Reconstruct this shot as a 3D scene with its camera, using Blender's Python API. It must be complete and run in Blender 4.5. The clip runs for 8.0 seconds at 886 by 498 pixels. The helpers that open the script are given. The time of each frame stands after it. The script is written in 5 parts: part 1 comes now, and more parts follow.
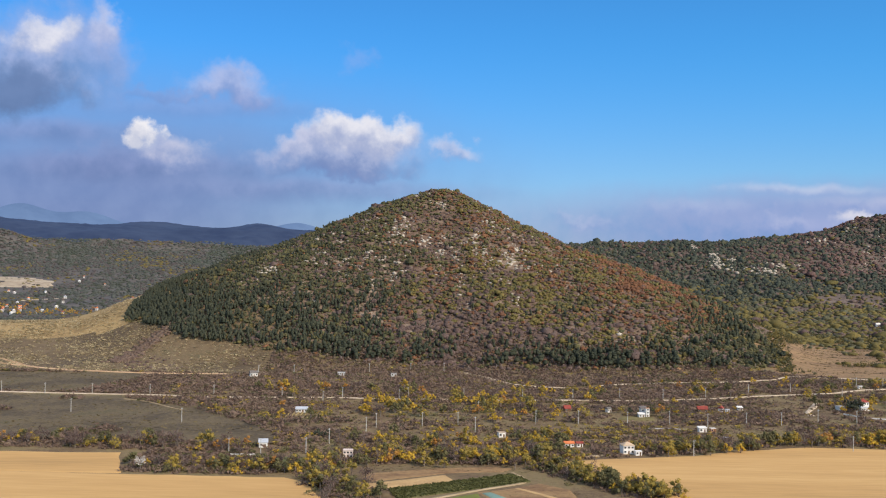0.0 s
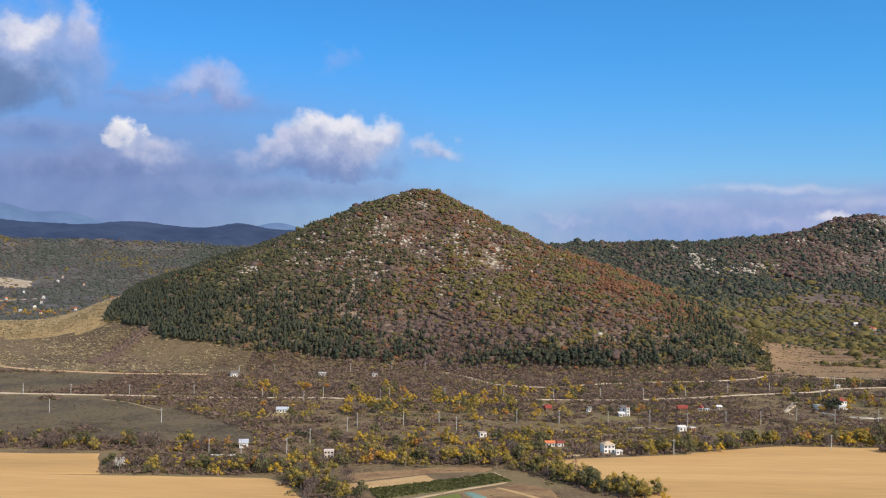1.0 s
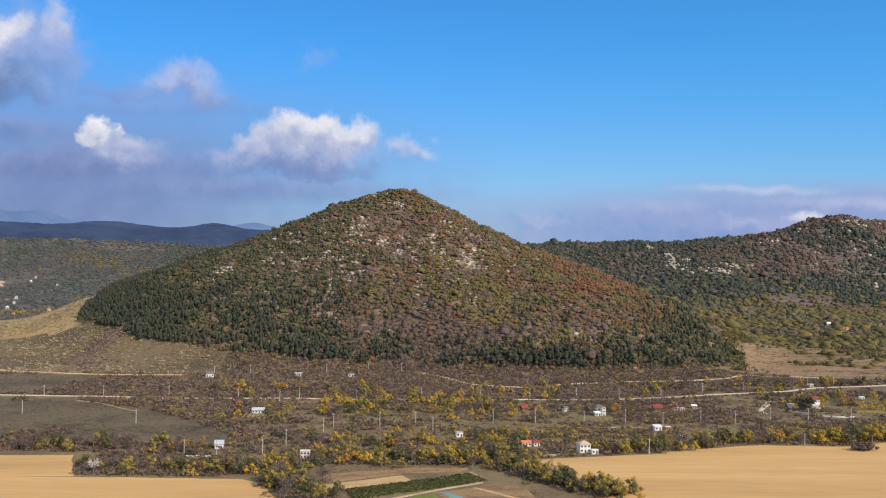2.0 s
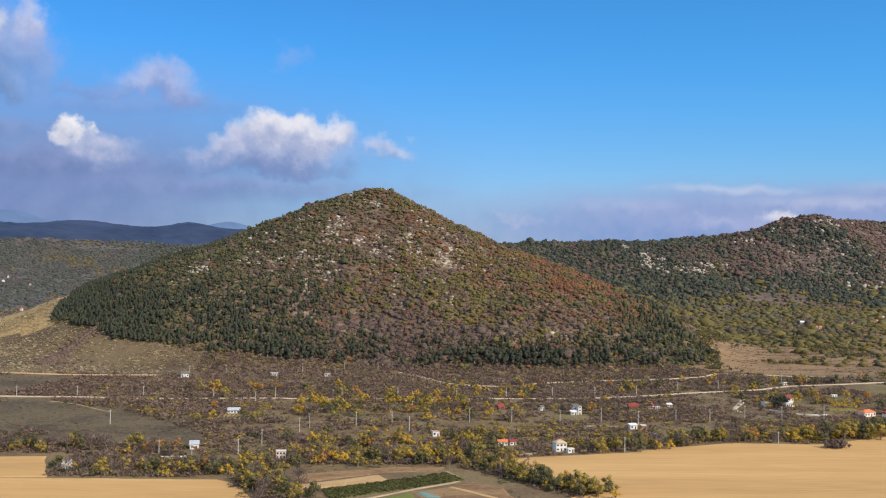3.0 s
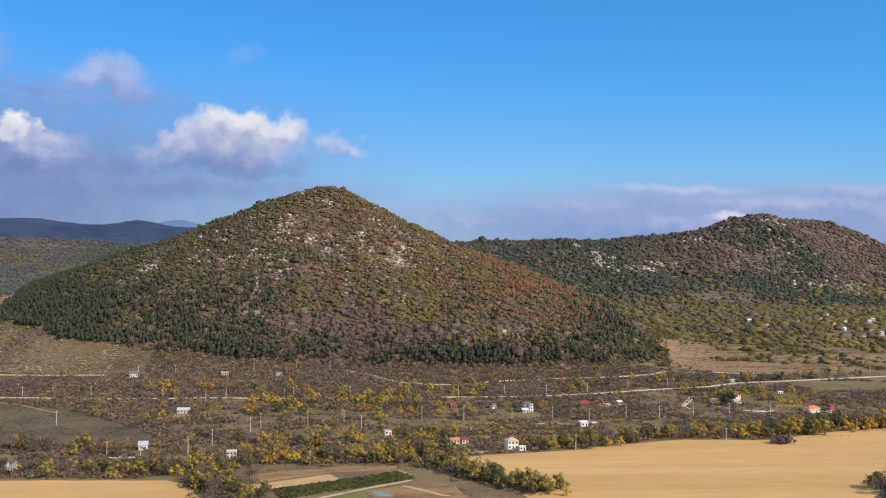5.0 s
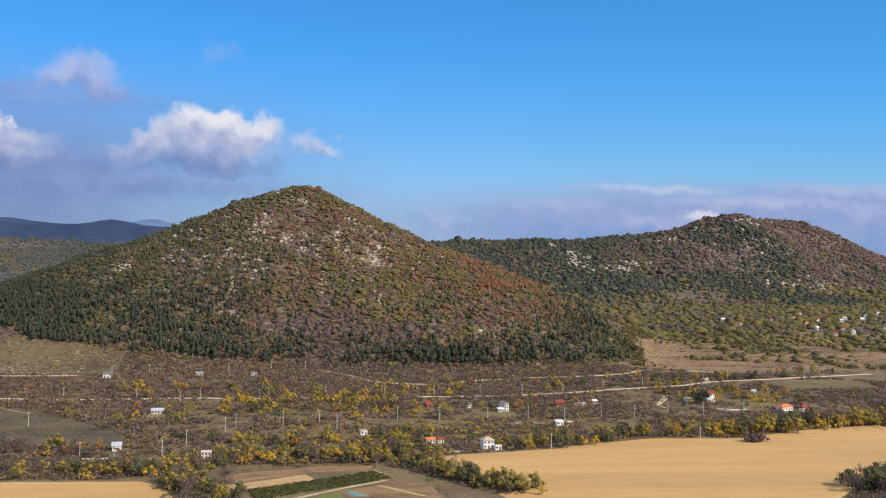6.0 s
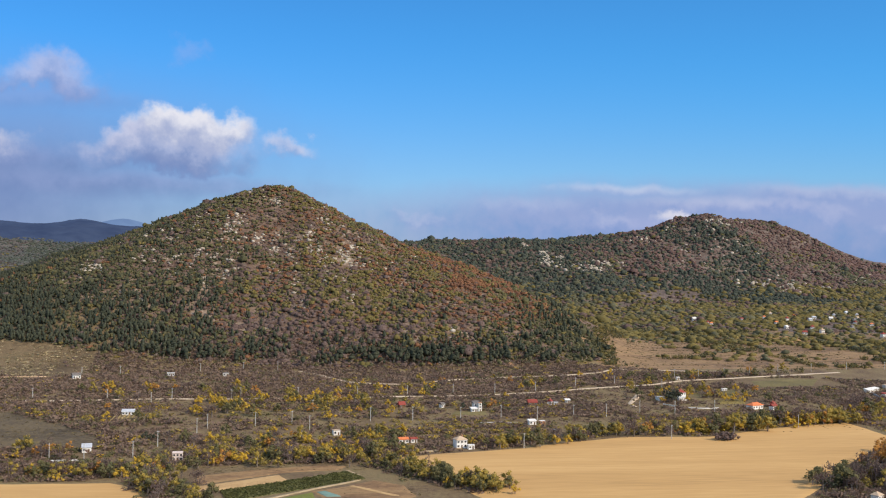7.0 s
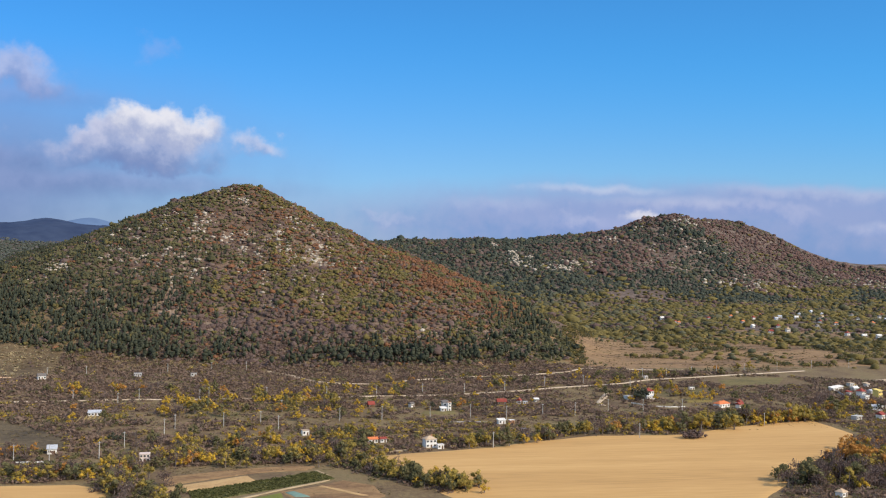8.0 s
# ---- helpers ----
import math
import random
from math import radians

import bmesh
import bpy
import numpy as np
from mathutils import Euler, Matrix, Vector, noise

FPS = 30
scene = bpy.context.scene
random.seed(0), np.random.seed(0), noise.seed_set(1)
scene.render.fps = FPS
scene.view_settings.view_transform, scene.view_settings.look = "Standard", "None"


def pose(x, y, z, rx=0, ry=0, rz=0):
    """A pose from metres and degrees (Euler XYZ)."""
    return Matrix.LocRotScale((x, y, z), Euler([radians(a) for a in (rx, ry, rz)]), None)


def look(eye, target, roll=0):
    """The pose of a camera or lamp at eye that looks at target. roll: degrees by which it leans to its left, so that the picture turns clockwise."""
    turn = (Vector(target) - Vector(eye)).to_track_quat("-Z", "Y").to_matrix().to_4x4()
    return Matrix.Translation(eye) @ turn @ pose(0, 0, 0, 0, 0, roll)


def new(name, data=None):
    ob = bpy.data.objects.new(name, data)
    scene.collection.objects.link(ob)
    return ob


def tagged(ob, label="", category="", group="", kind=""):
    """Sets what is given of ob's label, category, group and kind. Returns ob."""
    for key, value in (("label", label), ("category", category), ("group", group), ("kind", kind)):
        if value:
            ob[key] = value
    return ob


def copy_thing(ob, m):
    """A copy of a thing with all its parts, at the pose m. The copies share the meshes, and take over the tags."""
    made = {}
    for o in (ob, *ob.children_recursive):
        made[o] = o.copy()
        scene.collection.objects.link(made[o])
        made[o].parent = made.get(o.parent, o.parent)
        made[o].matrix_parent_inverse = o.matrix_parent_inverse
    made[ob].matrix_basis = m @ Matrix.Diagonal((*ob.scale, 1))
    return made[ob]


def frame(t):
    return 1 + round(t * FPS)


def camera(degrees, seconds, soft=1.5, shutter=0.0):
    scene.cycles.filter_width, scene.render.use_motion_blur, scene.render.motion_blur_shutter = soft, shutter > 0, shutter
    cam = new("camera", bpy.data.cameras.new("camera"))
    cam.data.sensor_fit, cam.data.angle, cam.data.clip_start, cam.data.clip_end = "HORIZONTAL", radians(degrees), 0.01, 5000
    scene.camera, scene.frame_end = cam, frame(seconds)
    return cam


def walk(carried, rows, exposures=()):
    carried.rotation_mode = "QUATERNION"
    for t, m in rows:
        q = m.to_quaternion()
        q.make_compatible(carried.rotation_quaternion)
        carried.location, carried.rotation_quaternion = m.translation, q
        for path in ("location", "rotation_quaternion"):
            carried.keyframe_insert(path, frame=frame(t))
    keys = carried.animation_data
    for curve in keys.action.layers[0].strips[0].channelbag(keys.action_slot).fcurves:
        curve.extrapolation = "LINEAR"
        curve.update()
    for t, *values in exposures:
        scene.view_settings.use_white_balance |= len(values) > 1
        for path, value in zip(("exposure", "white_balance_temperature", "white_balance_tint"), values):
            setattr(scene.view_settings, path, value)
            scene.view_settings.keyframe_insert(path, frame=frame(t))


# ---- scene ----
cam = camera(47.1, 8.0, soft=1.15)
EYE = 120.0
# seconds, yaw, pitch, roll: the camera hovers and turns to its right
ROWS = [
    (0.0, 0.000, 0.835, -0.935),
    (0.5, -0.517, 0.839, -0.948),
    (1.0, -1.064, 0.845, -0.929),
    (1.5, -1.712, 0.861, -0.937),
    (3.0, -3.709, 0.859, -0.929),
    (3.5, -4.366, 0.838, -0.931),
    (4.0, -5.037, 0.838, -0.929),
    (4.5, -5.719, 0.830, -0.933),
    (6.0, -7.756, 0.821, -0.940),
    (6.5, -8.477, 0.826, -0.920),
    (7.0, -9.276, 0.833, -0.918),
    (7.5, -10.075, 0.830, -0.917),
    (8.0, -10.992, 0.835, -0.935),
]
walk(cam, [(t, pose(0, 0, EYE, 0, 0, yaw) @ pose(0, 0, 0, pitch) @ pose(0, 0, 0, 0, roll) @ pose(0, 0, 0, 90)) for t, yaw, pitch, roll in ROWS])

# ---- world, sun ----
SUN_AZ, SUN_EL = 132.0, 36.0  # clockwise from straight ahead; height


def sky_world():
    """A clear blue sky with some cumulus clouds and a low bank of cloud."""
    w = bpy.data.worlds.new("sky")
    scene.world = w
    w.use_nodes = True
    nt = w.node_tree
    nt.nodes.clear()
    N, L = nt.nodes.new, nt.links.new

    def calc(op, a, b=None, c=None, clamp=False):
        n = N("ShaderNodeMath")
        n.operation, n.use_clamp = op, clamp
        for k, v in enumerate((a, b, c)):
            if v is None:
                continue
            if isinstance(v, (int, float)):
                n.inputs[k].default_value = v
            else:
                L(v, n.inputs[k])
        return n.outputs[0]

    def blend(fac, a, b, kind="MIX"):
        n = N("ShaderNodeMix")
        n.data_type, n.blend_type = "RGBA", kind
        for key, v in ((0, fac), (6, a), (7, b)):
            if isinstance(v, (int, float)):
                n.inputs[key].default_value = v
            elif isinstance(v, tuple):
                n.inputs[key].default_value = (*v, 1)
            else:
                L(v, n.inputs[key])
        return n.outputs[2]

    def step(a, b, v):
        n = N("ShaderNodeMapRange")
        n.interpolation_type = "SMOOTHSTEP"
        n.inputs[1].default_value, n.inputs[2].default_value = a, b
        L(v, n.inputs[0])
        return n.outputs[0]

    sky = N("ShaderNodeTexSky")
    sky.sky_type = "NISHITA"
    sky.sun_disc = False
    sky.sun_elevation, sky.sun_rotation = radians(SUN_EL), radians(SUN_AZ)
    sky.altitude, sky.air_density, sky.dust_density, sky.ozone_density = 300, 1.0, 0.3, 2.5
    tc = N("ShaderNodeTexCoord")
    xyz = N("ShaderNodeSeparateXYZ")
    L(tc.outputs["Generated"], xyz.inputs[0])
    front = step(0.2, 0.4, xyz.outputs[1])
    depth = calc("MAXIMUM", xyz.outputs[1], 0.2)
    u0, v0 = calc("DIVIDE", xyz.outputs[0], depth), calc("DIVIDE", xyz.outputs[2], depth)
    # billows: the clouds' outlines are bent by noise
    puff, wisp = N("ShaderNodeTexNoise"), N("ShaderNodeTexNoise")
    for n, s, d, r in ((puff, 42.0, 5.0, 0.55), (wisp, 13.0, 7.0, 0.6)):
        n.inputs["Scale"].default_value, n.inputs["Detail"].default_value, n.inputs["Roughness"].default_value = s, d, r
        L(tc.outputs["Generated"], n.inputs["Vector"])
    pc, wc = N("ShaderNodeSeparateColor"), N("ShaderNodeSeparateColor")
    L(puff.outputs["Color"], pc.inputs[0])
    L(wisp.outputs["Color"], wc.inputs[0])

    def bend(base, a, b, amp):
        q = calc("MULTIPLY_ADD", calc("SUBTRACT", a, 0.5), amp, base)
        return calc("MULTIPLY_ADD", calc("SUBTRACT", b, 0.5), amp * 1.6, q)

    u, v = bend(u0, pc.outputs[0], wc.outputs[0], 0.05), bend(v0, pc.outputs[1], wc.outputs[1], 0.042)
    flat = bend(v0, pc.outputs[1], wc.outputs[1], 0.010)
    # blue deepens with height
    tint = blend(step(0.0, 0.24, v0), (0.56, 0.70, 0.99), (0.28, 0.84, 1.31))
    # above the view the sky is brightened and warmed, an added fill for shadows
    tint = blend(step(0.35, 0.9, v0), tint, (3.7, 2.9, 2.35))
    tint = blend(1.0, tint, blend(step(-0.5, 0.55, u0), (0.88, 0.9, 0.94), (1.1, 1.1, 1.06)), "MULTIPLY")
    color = blend(1.0, sky.outputs[0], tint, "MULTIPLY")
    # middle u, v; half width, half height; opacity; lit and shaded colour; softness of the edge
    LIT, MID, GREY = (6.9, 6.8, 7.3), (3.8, 4.3, 6.0), (1.6, 2.3, 4.1)
    banks = (
        (-0.36, 0.060, 0.50, 0.155, 0.9, (1.7, 2.22, 4.25), (1.35, 1.85, 3.85), 1.0),
        (0.55, 0.036, 0.62, 0.060, 0.88, (2.5, 3.05, 5.4), (1.6, 2.6, 5.2), 0.6),
        (0.62, 0.080, 0.20, 0.014, 0.7, (4.0, 4.3, 6.1), (2.3, 3.0, 5.4), 0.9),
        (0.355, 0.078, 0.100, 0.008, 0.5, (5.6, 5.7, 6.9), (2.6, 3.3, 5.7), 1.0),
        (0.250, 0.060, 0.060, 0.012, 0.45, (4.2, 4.6, 6.4), (2.4, 3.2, 5.7), 1.0),
        (0.680, 0.045, 0.050, 0.010, 0.5, (4.6, 4.9, 6.5), (2.4, 3.2, 5.7), 1.0),
    )
    deck = (
        (-0.30, 0.090, 0.20, 0.022, 0.55, (2.2, 2.6, 4.7), (1.25, 1.75, 3.5), 1.0),
        (-0.12, 0.070, 0.22, 0.016, 0.5, (2.5, 2.9, 5.0), (1.4, 1.9, 3.8), 1.0),
        (-0.40, 0.125, 0.14, 0.016, 0.5, (2.4, 2.8, 4.9), (1.3, 1.8, 3.6), 1.0),
        (-0.24, 0.150, 0.16, 0.014, 0.35, (2.6, 3.1, 5.4), (1.7, 2.3, 4.5), 1.0),
        (0.47, 0.066, 0.15, 0.011, 0.5, (5.0, 5.2, 6.6), (2.3, 3.0, 5.4), 1.0),
        (0.36, 0.040, 0.12, 0.018, 0.5, (3.4, 3.8, 6.0), (1.7, 2.5, 5.0), 1.0),
    )
    west_cumulus = (
        (-0.400, 0.200, 0.10, 0.065, 0.80, (3.6, 3.9, 5.7), GREY, 0.9),
        (-0.415, 0.164, 0.058, 0.032, 0.94, (1.3, 2.0, 3.8), (1.1, 1.75, 3.4), 0.8),
        (-0.397, 0.222, 0.042, 0.022, 0.85, (7.0, 6.9, 7.4), MID, 0.8),
        (-0.335, 0.222, 0.026, 0.03, 0.7, (6.0, 5.9, 7.0), (2.6, 3.2, 5.2), 0.9),
        (-0.330, 0.195, 0.040, 0.050, 0.5, (3.2, 3.7, 6.0), (2.1, 2.9, 5.2), 1.0),
        (-0.210, 0.174, 0.058, 0.024, 0.7, (4.6, 4.7, 6.4), (2.3, 3.0, 5.3), 1.0),
    )
    west_veil = (
        (-0.190, 0.162, 0.040, 0.018, 0.55, (2.7, 3.1, 5.3), (1.9, 2.5, 4.7), 1.0),
        (-0.270, 0.165, 0.080, 0.010, 0.45, (2.4, 2.9, 5.1), (1.7, 2.3, 4.5), 1.0),
        (-0.330, 0.100, 0.090, 0.022, 0.5, (2.2, 2.7, 4.8), (1.5, 2.1, 4.1), 1.0),
    )
    west_puffs = (
        (-0.262, 0.100, 0.042, 0.026, 0.8, (5.4, 5.4, 6.6), (2.5, 3.2, 5.3), 0.9),
        (-0.296, 0.120, 0.021, 0.015, 0.95, (7.6, 7.4, 7.6), (5.0, 5.2, 6.2), 0.7),
    )
    mid_cumulus = (
        (-0.104, 0.105, 0.095, 0.030, 0.9, (3.8, 4.2, 6.0), (1.5, 2.2, 4.3), 0.8),
        (-0.086, 0.126, 0.066, 0.026, 0.95, LIT, (3.2, 3.7, 5.5), 0.6),
        (-0.150, 0.115, 0.035, 0.018, 0.8, (5.5, 5.5, 6.8), (3.0, 3.6, 5.5), 0.8),
        (0.010, 0.116, 0.034, 0.016, 0.75, (5.4, 5.5, 6.8), (2.3, 3.3, 5.7), 0.9),
        (-0.170, 0.108, 0.036, 0.013, 0.6, (4.2, 4.5, 6.2), (2.6, 3.2, 5.3), 1.0),
        (-0.098, 0.090, 0.075, 0.014, 0.65, (2.1, 2.7, 4.7), (1.5, 2.1, 4.2), 1.0),
        (-0.088, 0.203, 0.020, 0.014, 0.22, (3.8, 4.0, 6.4), (2.6, 3.3, 6.0), 1.0),
    )
    east_cumulus = (
        (0.140, 0.047, 0.040, 0.010, 0.4, (4.2, 4.6, 6.4), (2.2, 3.0, 5.5), 1.0),
        (0.330, 0.046, 0.030, 0.012, 0.4, (4.4, 4.7, 6.4), (2.2, 3.0, 5.5), 1.0),
        (0.560, 0.060, 0.060, 0.012, 0.4, (4.2, 4.5, 6.3), (2.2, 3.0, 5.5), 1.0),
        (0.412, 0.052, 0.036, 0.016, 0.85, (6.6, 6.4, 7.0), (3.2, 3.8, 5.9), 0.8),
        (0.440, 0.050, 0.020, 0.009, 0.6, (5.0, 5.2, 6.6), (2.8, 3.5, 5.8), 0.9),
    )
    clouds = [("bank", c) for c in banks + deck] + [("cumulus", c) for group in (east_cumulus, west_cumulus, west_veil, west_puffs, mid_cumulus) for c in group]
    for kind, (cu, cv, ru, rv, opaque, lit, shade, soft) in clouds:
        du, dv = calc("DIVIDE", calc("SUBTRACT", u, cu), ru), calc("DIVIDE", calc("SUBTRACT", flat if kind == "bank" else v, cv), rv)
        d = calc("SQRT", calc("ADD", calc("MULTIPLY", du, du), calc("MULTIPLY", dv, dv)))
        m = step(1.1, 1.1 - soft, d)
        m = calc("MULTIPLY", calc("MULTIPLY", m, opaque), front)
        s = calc("MULTIPLY_ADD", calc("SUBTRACT", pc.outputs[2], 0.5), 2.4, dv)
        color = blend(m, color, blend(step(-0.75, 0.6, s), shade, lit))
    bg = N("ShaderNodeBackground")
    bg.inputs["Strength"].default_value = 0.12
    out = N("ShaderNodeOutputWorld")
    L(color, bg.inputs[0])
    L(bg.outputs[0], out.inputs[0])


sky_world()
sun = new("sun", bpy.data.lights.new("sun", "SUN"))
sun.data.energy, sun.data.angle, sun.data.color = 4.15, radians(0.5), (1.0, 0.87, 0.69)
sa, se = radians(SUN_AZ), radians(SUN_EL)
sun.matrix_world = look((0, 0, 900), (-math.sin(sa) * math.cos(se), -math.cos(sa) * math.cos(se), 900 - math.sin(se)))

# ---- lie of the land ----
def smooth(a, b, v):
    k = np.clip((v - a) / (b - a), 0, 1)
    return k * k * (3 - 2 * k)


def hash2(i, j, seed):
    v = np.sin(i * 127.1 + j * 311.7 + seed * 74.7) * 43758.5453
    return v - np.floor(v)


def vnoise(x, y, seed=0):
    i, j = np.floor(x), np.floor(y)
    u, v = x - i, y - j
    u, v = u * u * (3 - 2 * u), v * v * (3 - 2 * v)
    a, b = hash2(i, j, seed), hash2(i + 1, j, seed)
    c, d = hash2(i, j + 1, seed), hash2(i + 1, j + 1, seed)
    return (a + (b - a) * u) * (1 - v) + (c + (d - c) * u) * v


def fbm(x, y, size, seed=0, octaves=4):
    out, amp, total = 0.0, 1.0, 0.0
    for k in range(octaves):
        out = out + amp * (vnoise(x / size + 17.3 * k, y / size - 9.1 * k, seed + k) - 0.5)
        total += amp
        amp *= 0.5
        size *= 0.5
    return out / total * 2


def ridge(x, y, ax, ay, bx, by, ha, hb, width, power=2.0):
    """A rounded ridge from a to b, with the heights of both ends."""
    dx, dy = bx - ax, by - ay
    k = np.clip(((x - ax) * dx + (y - ay) * dy) / (dx * dx + dy * dy), 0, 1)
    d = np.hypot(x - ax - k * dx, y - ay - k * dy)
    return (ha + (hb - ha) * k) * np.exp(-((d / width) ** power))


HILL = (-9.0, 1500.0)
# reach of the hill's flank, from the east counter-clockwise in eighths of a turn
REACH = (475, 519, 480, 568, 478, 475, 415, 520)
HIGH, POW, TOP = 202.0, 1.0, 16.5
SPUR = (-330, 1335, -640, 1310, 19, 20, 140)
EAST = (140, 141, 320, 132, 137, 212, 68, 83, 440)
WEST = (92, 82, 400)


def hill_rho(x, y):
    dx, dy = x - HILL[0], y - HILL[1]
    th = np.arctan2(dy, dx) / (2 * np.pi) * 8 % 8
    i = np.floor(th).astype(int)
    k = th - i
    k = k * k * (3 - 2 * k)
    r = np.array(REACH, dtype=float)
    reach = r[i % 8] * (1 - k) + r[(i + 1) % 8] * k
    return np.hypot(dx, dy) / reach


def land(x, y):
    """The height of the ground."""
    x, y = np.asarray(x, dtype=float), np.asarray(y, dtype=float)
    r = np.hypot(x, y)
    az = np.degrees(np.arctan2(x, np.maximum(y, 1.0)))
    z = np.interp(r, (0, 650, 900, 1150, 1500, 2000, 2600, 3200, 4000, 5000), (0, 0, 4, 10, 16, 20, 34, 66, 118, 130))
    z = z + 16 * smooth(10, 30, az) * smooth(1100, 1900, r)
    z = z + 34 * smooth(2500, 3850, r) * smooth(2, -6, az)
    # western spur, below the pines
    z = z + ridge(x, y, *SPUR)
    # the hill
    rho = hill_rho(x, y)
    g = 1 - np.sqrt(rho * rho + 0.0036) + 0.06
    g = 0.03 * np.log1p(np.exp(np.clip(g / 0.03, -40, 40)))
    shoulder = ridge(x, y, 270, 1390, 325, 1310, 7, 9, 75)
    hill = shoulder + HIGH * g**POW + TOP * np.exp(-((x - HILL[0]) ** 2 + (y - HILL[1]) ** 2) / 95**2)
    z = z + hill
    lift = np.clip(hill / 60, 0, 1)
    # eastern hills
    e = EAST
    east = ridge(x, y, 300, 2330, 660, 2270, e[0], e[1], e[2])
    east = east + ridge(x, y, 1040, 2330, 1180, 2400, e[3], e[4], e[5]) + ridge(x, y, 1450, 2350, 2600, 2500, e[6], e[7], e[8])
    z = z + east
    # western far hills
    far = ridge(x, y, -2600, 3650, -300, 4300, *WEST) + ridge(x, y, -1480, 3300, -1780, 3150, 80, 105, 175)
    z = z + far
    lift = np.clip(lift + east / 60 + far / 60, 0, 1)
    z = z + lift * (fbm(x, y, 170, 3, 4) * 14 + fbm(x, y, 45, 8, 3) * 4)
    z = z + smooth(850, 1300, r) * fbm(x, y, 240, 5, 3) * 4 + fbm(x, y, 400, 6, 2) * 1.5
    return z


def at(x, y, dz=0.0):
    return Vector((x, y, float(land(x, y)) + dz))

# ---- materials ----
MATS = {}


def material(name, colors, scale=1.0, rough=0.9, bump=0.3, big=0.02, island=False, stretch=None, spec=0.2):
    """Colours mixed by a coarse and a fine noise at world size (or piece by piece), with a fine relief."""
    if name in MATS:
        return MATS[name]
    m = bpy.data.materials.new(name)
    m.use_nodes = True
    nt = m.node_tree
    nt.nodes.clear()
    N, L = nt.nodes.new, nt.links.new
    out, bs = N("ShaderNodeOutputMaterial"), N("ShaderNodeBsdfPrincipled")
    L(bs.outputs[0], out.inputs[0])
    bs.inputs["Roughness"].default_value = rough
    bs.inputs["Specular IOR Level"].default_value = spec
    tc = N("ShaderNodeTexCoord")
    geo = N("ShaderNodeNewGeometry")
    src = geo.outputs["Position"]
    if stretch:
        mp = N("ShaderNodeMapping")
        mp.inputs["Rotation"].default_value = (0, 0, radians(stretch[0]))
        mp.inputs["Scale"].default_value = (stretch[1], stretch[2], 1)
        L(src, mp.inputs[0])
        src = mp.outputs[0]
    n1, n2 = N("ShaderNodeTexNoise"), N("ShaderNodeTexNoise")
    for n, s, d in ((n1, big, 5.0), (n2, scale, 4.0)):
        n.inputs["Scale"].default_value, n.inputs["Detail"].default_value = s, d
        n.inputs["Roughness"].default_value = 0.62
        L(src, n.inputs["Vector"])
    mix = N("ShaderNodeMath")
    mix.operation = "MULTIPLY_ADD"
    L(n1.outputs["Fac"], mix.inputs[0])
    mix.inputs[1].default_value = 0.35 if island else 0.6
    half = N("ShaderNodeMath")
    half.operation = "MULTIPLY"
    L(n2.outputs["Fac"], half.inputs[0])
    half.inputs[1].default_value = 0.65 if island else 0.4
    L(half.outputs[0], mix.inputs[2])
    fac = mix.outputs[0]
    if island:
        a = N("ShaderNodeMath")
        a.operation = "MULTIPLY_ADD"
        L(geo.outputs["Random Per Island"], a.inputs[0])
        a.inputs[1].default_value = 0.26
        s = N("ShaderNodeMath")
        s.operation = "MULTIPLY"
        L(fac, s.inputs[0])
        s.inputs[1].default_value = 1.9
        sh = N("ShaderNodeMath")
        sh.operation = "SUBTRACT"
        L(s.outputs[0], sh.inputs[0])
        sh.inputs[1].default_value = 0.56
        L(sh.outputs[0], a.inputs[2])
        fac = a.outputs[0]
        tr = N("ShaderNodeBsdfTranslucent")
        both = N("ShaderNodeMixShader")
        both.inputs[0].default_value = 0.32
        L(bs.outputs[0], both.inputs[1])
        L(tr.outputs[0], both.inputs[2])
        L(both.outputs[0], out.inputs[0])
        # leaf clusters break the light on a crown
        n3, lb = N("ShaderNodeTexNoise"), N("ShaderNodeBump")
        n3.inputs["Scale"].default_value, n3.inputs["Detail"].default_value = 1.1, 3.0
        L(geo.outputs["Position"], n3.inputs["Vector"])
        lb.inputs["Strength"].default_value, lb.inputs["Distance"].default_value = 0.8, 0.9
        L(n3.outputs["Fac"], lb.inputs["Height"])
        L(lb.outputs[0], bs.inputs["Normal"])
    ramp = N("ShaderNodeValToRGB")
    L(fac, ramp.inputs[0])
    el = ramp.color_ramp.elements
    lo, hi = (0.1, 0.9) if island else (0.36, 0.64)
    k = len(colors) - 1
    el[0].position, el[1].position = lo, hi
    el[0].color, el[1].color = (*colors[0], 1), (*colors[-1], 1)
    for i in range(1, k):
        e = el.new(lo + (hi - lo) * i / k)
        e.color = (*colors[i], 1)
    L(ramp.outputs[0], bs.inputs["Base Color"])
    if island:
        L(ramp.outputs[0], tr.inputs["Color"])
    if bump:
        bp = N("ShaderNodeBump")
        bp.inputs["Strength"].default_value = bump
        bp.inputs["Distance"].default_value = 0.5 / max(scale, 0.05)
        L(n2.outputs["Fac"], bp.inputs["Height"])
        L(bp.outputs[0], bs.inputs["Normal"])
    MATS[name] = m
    return m


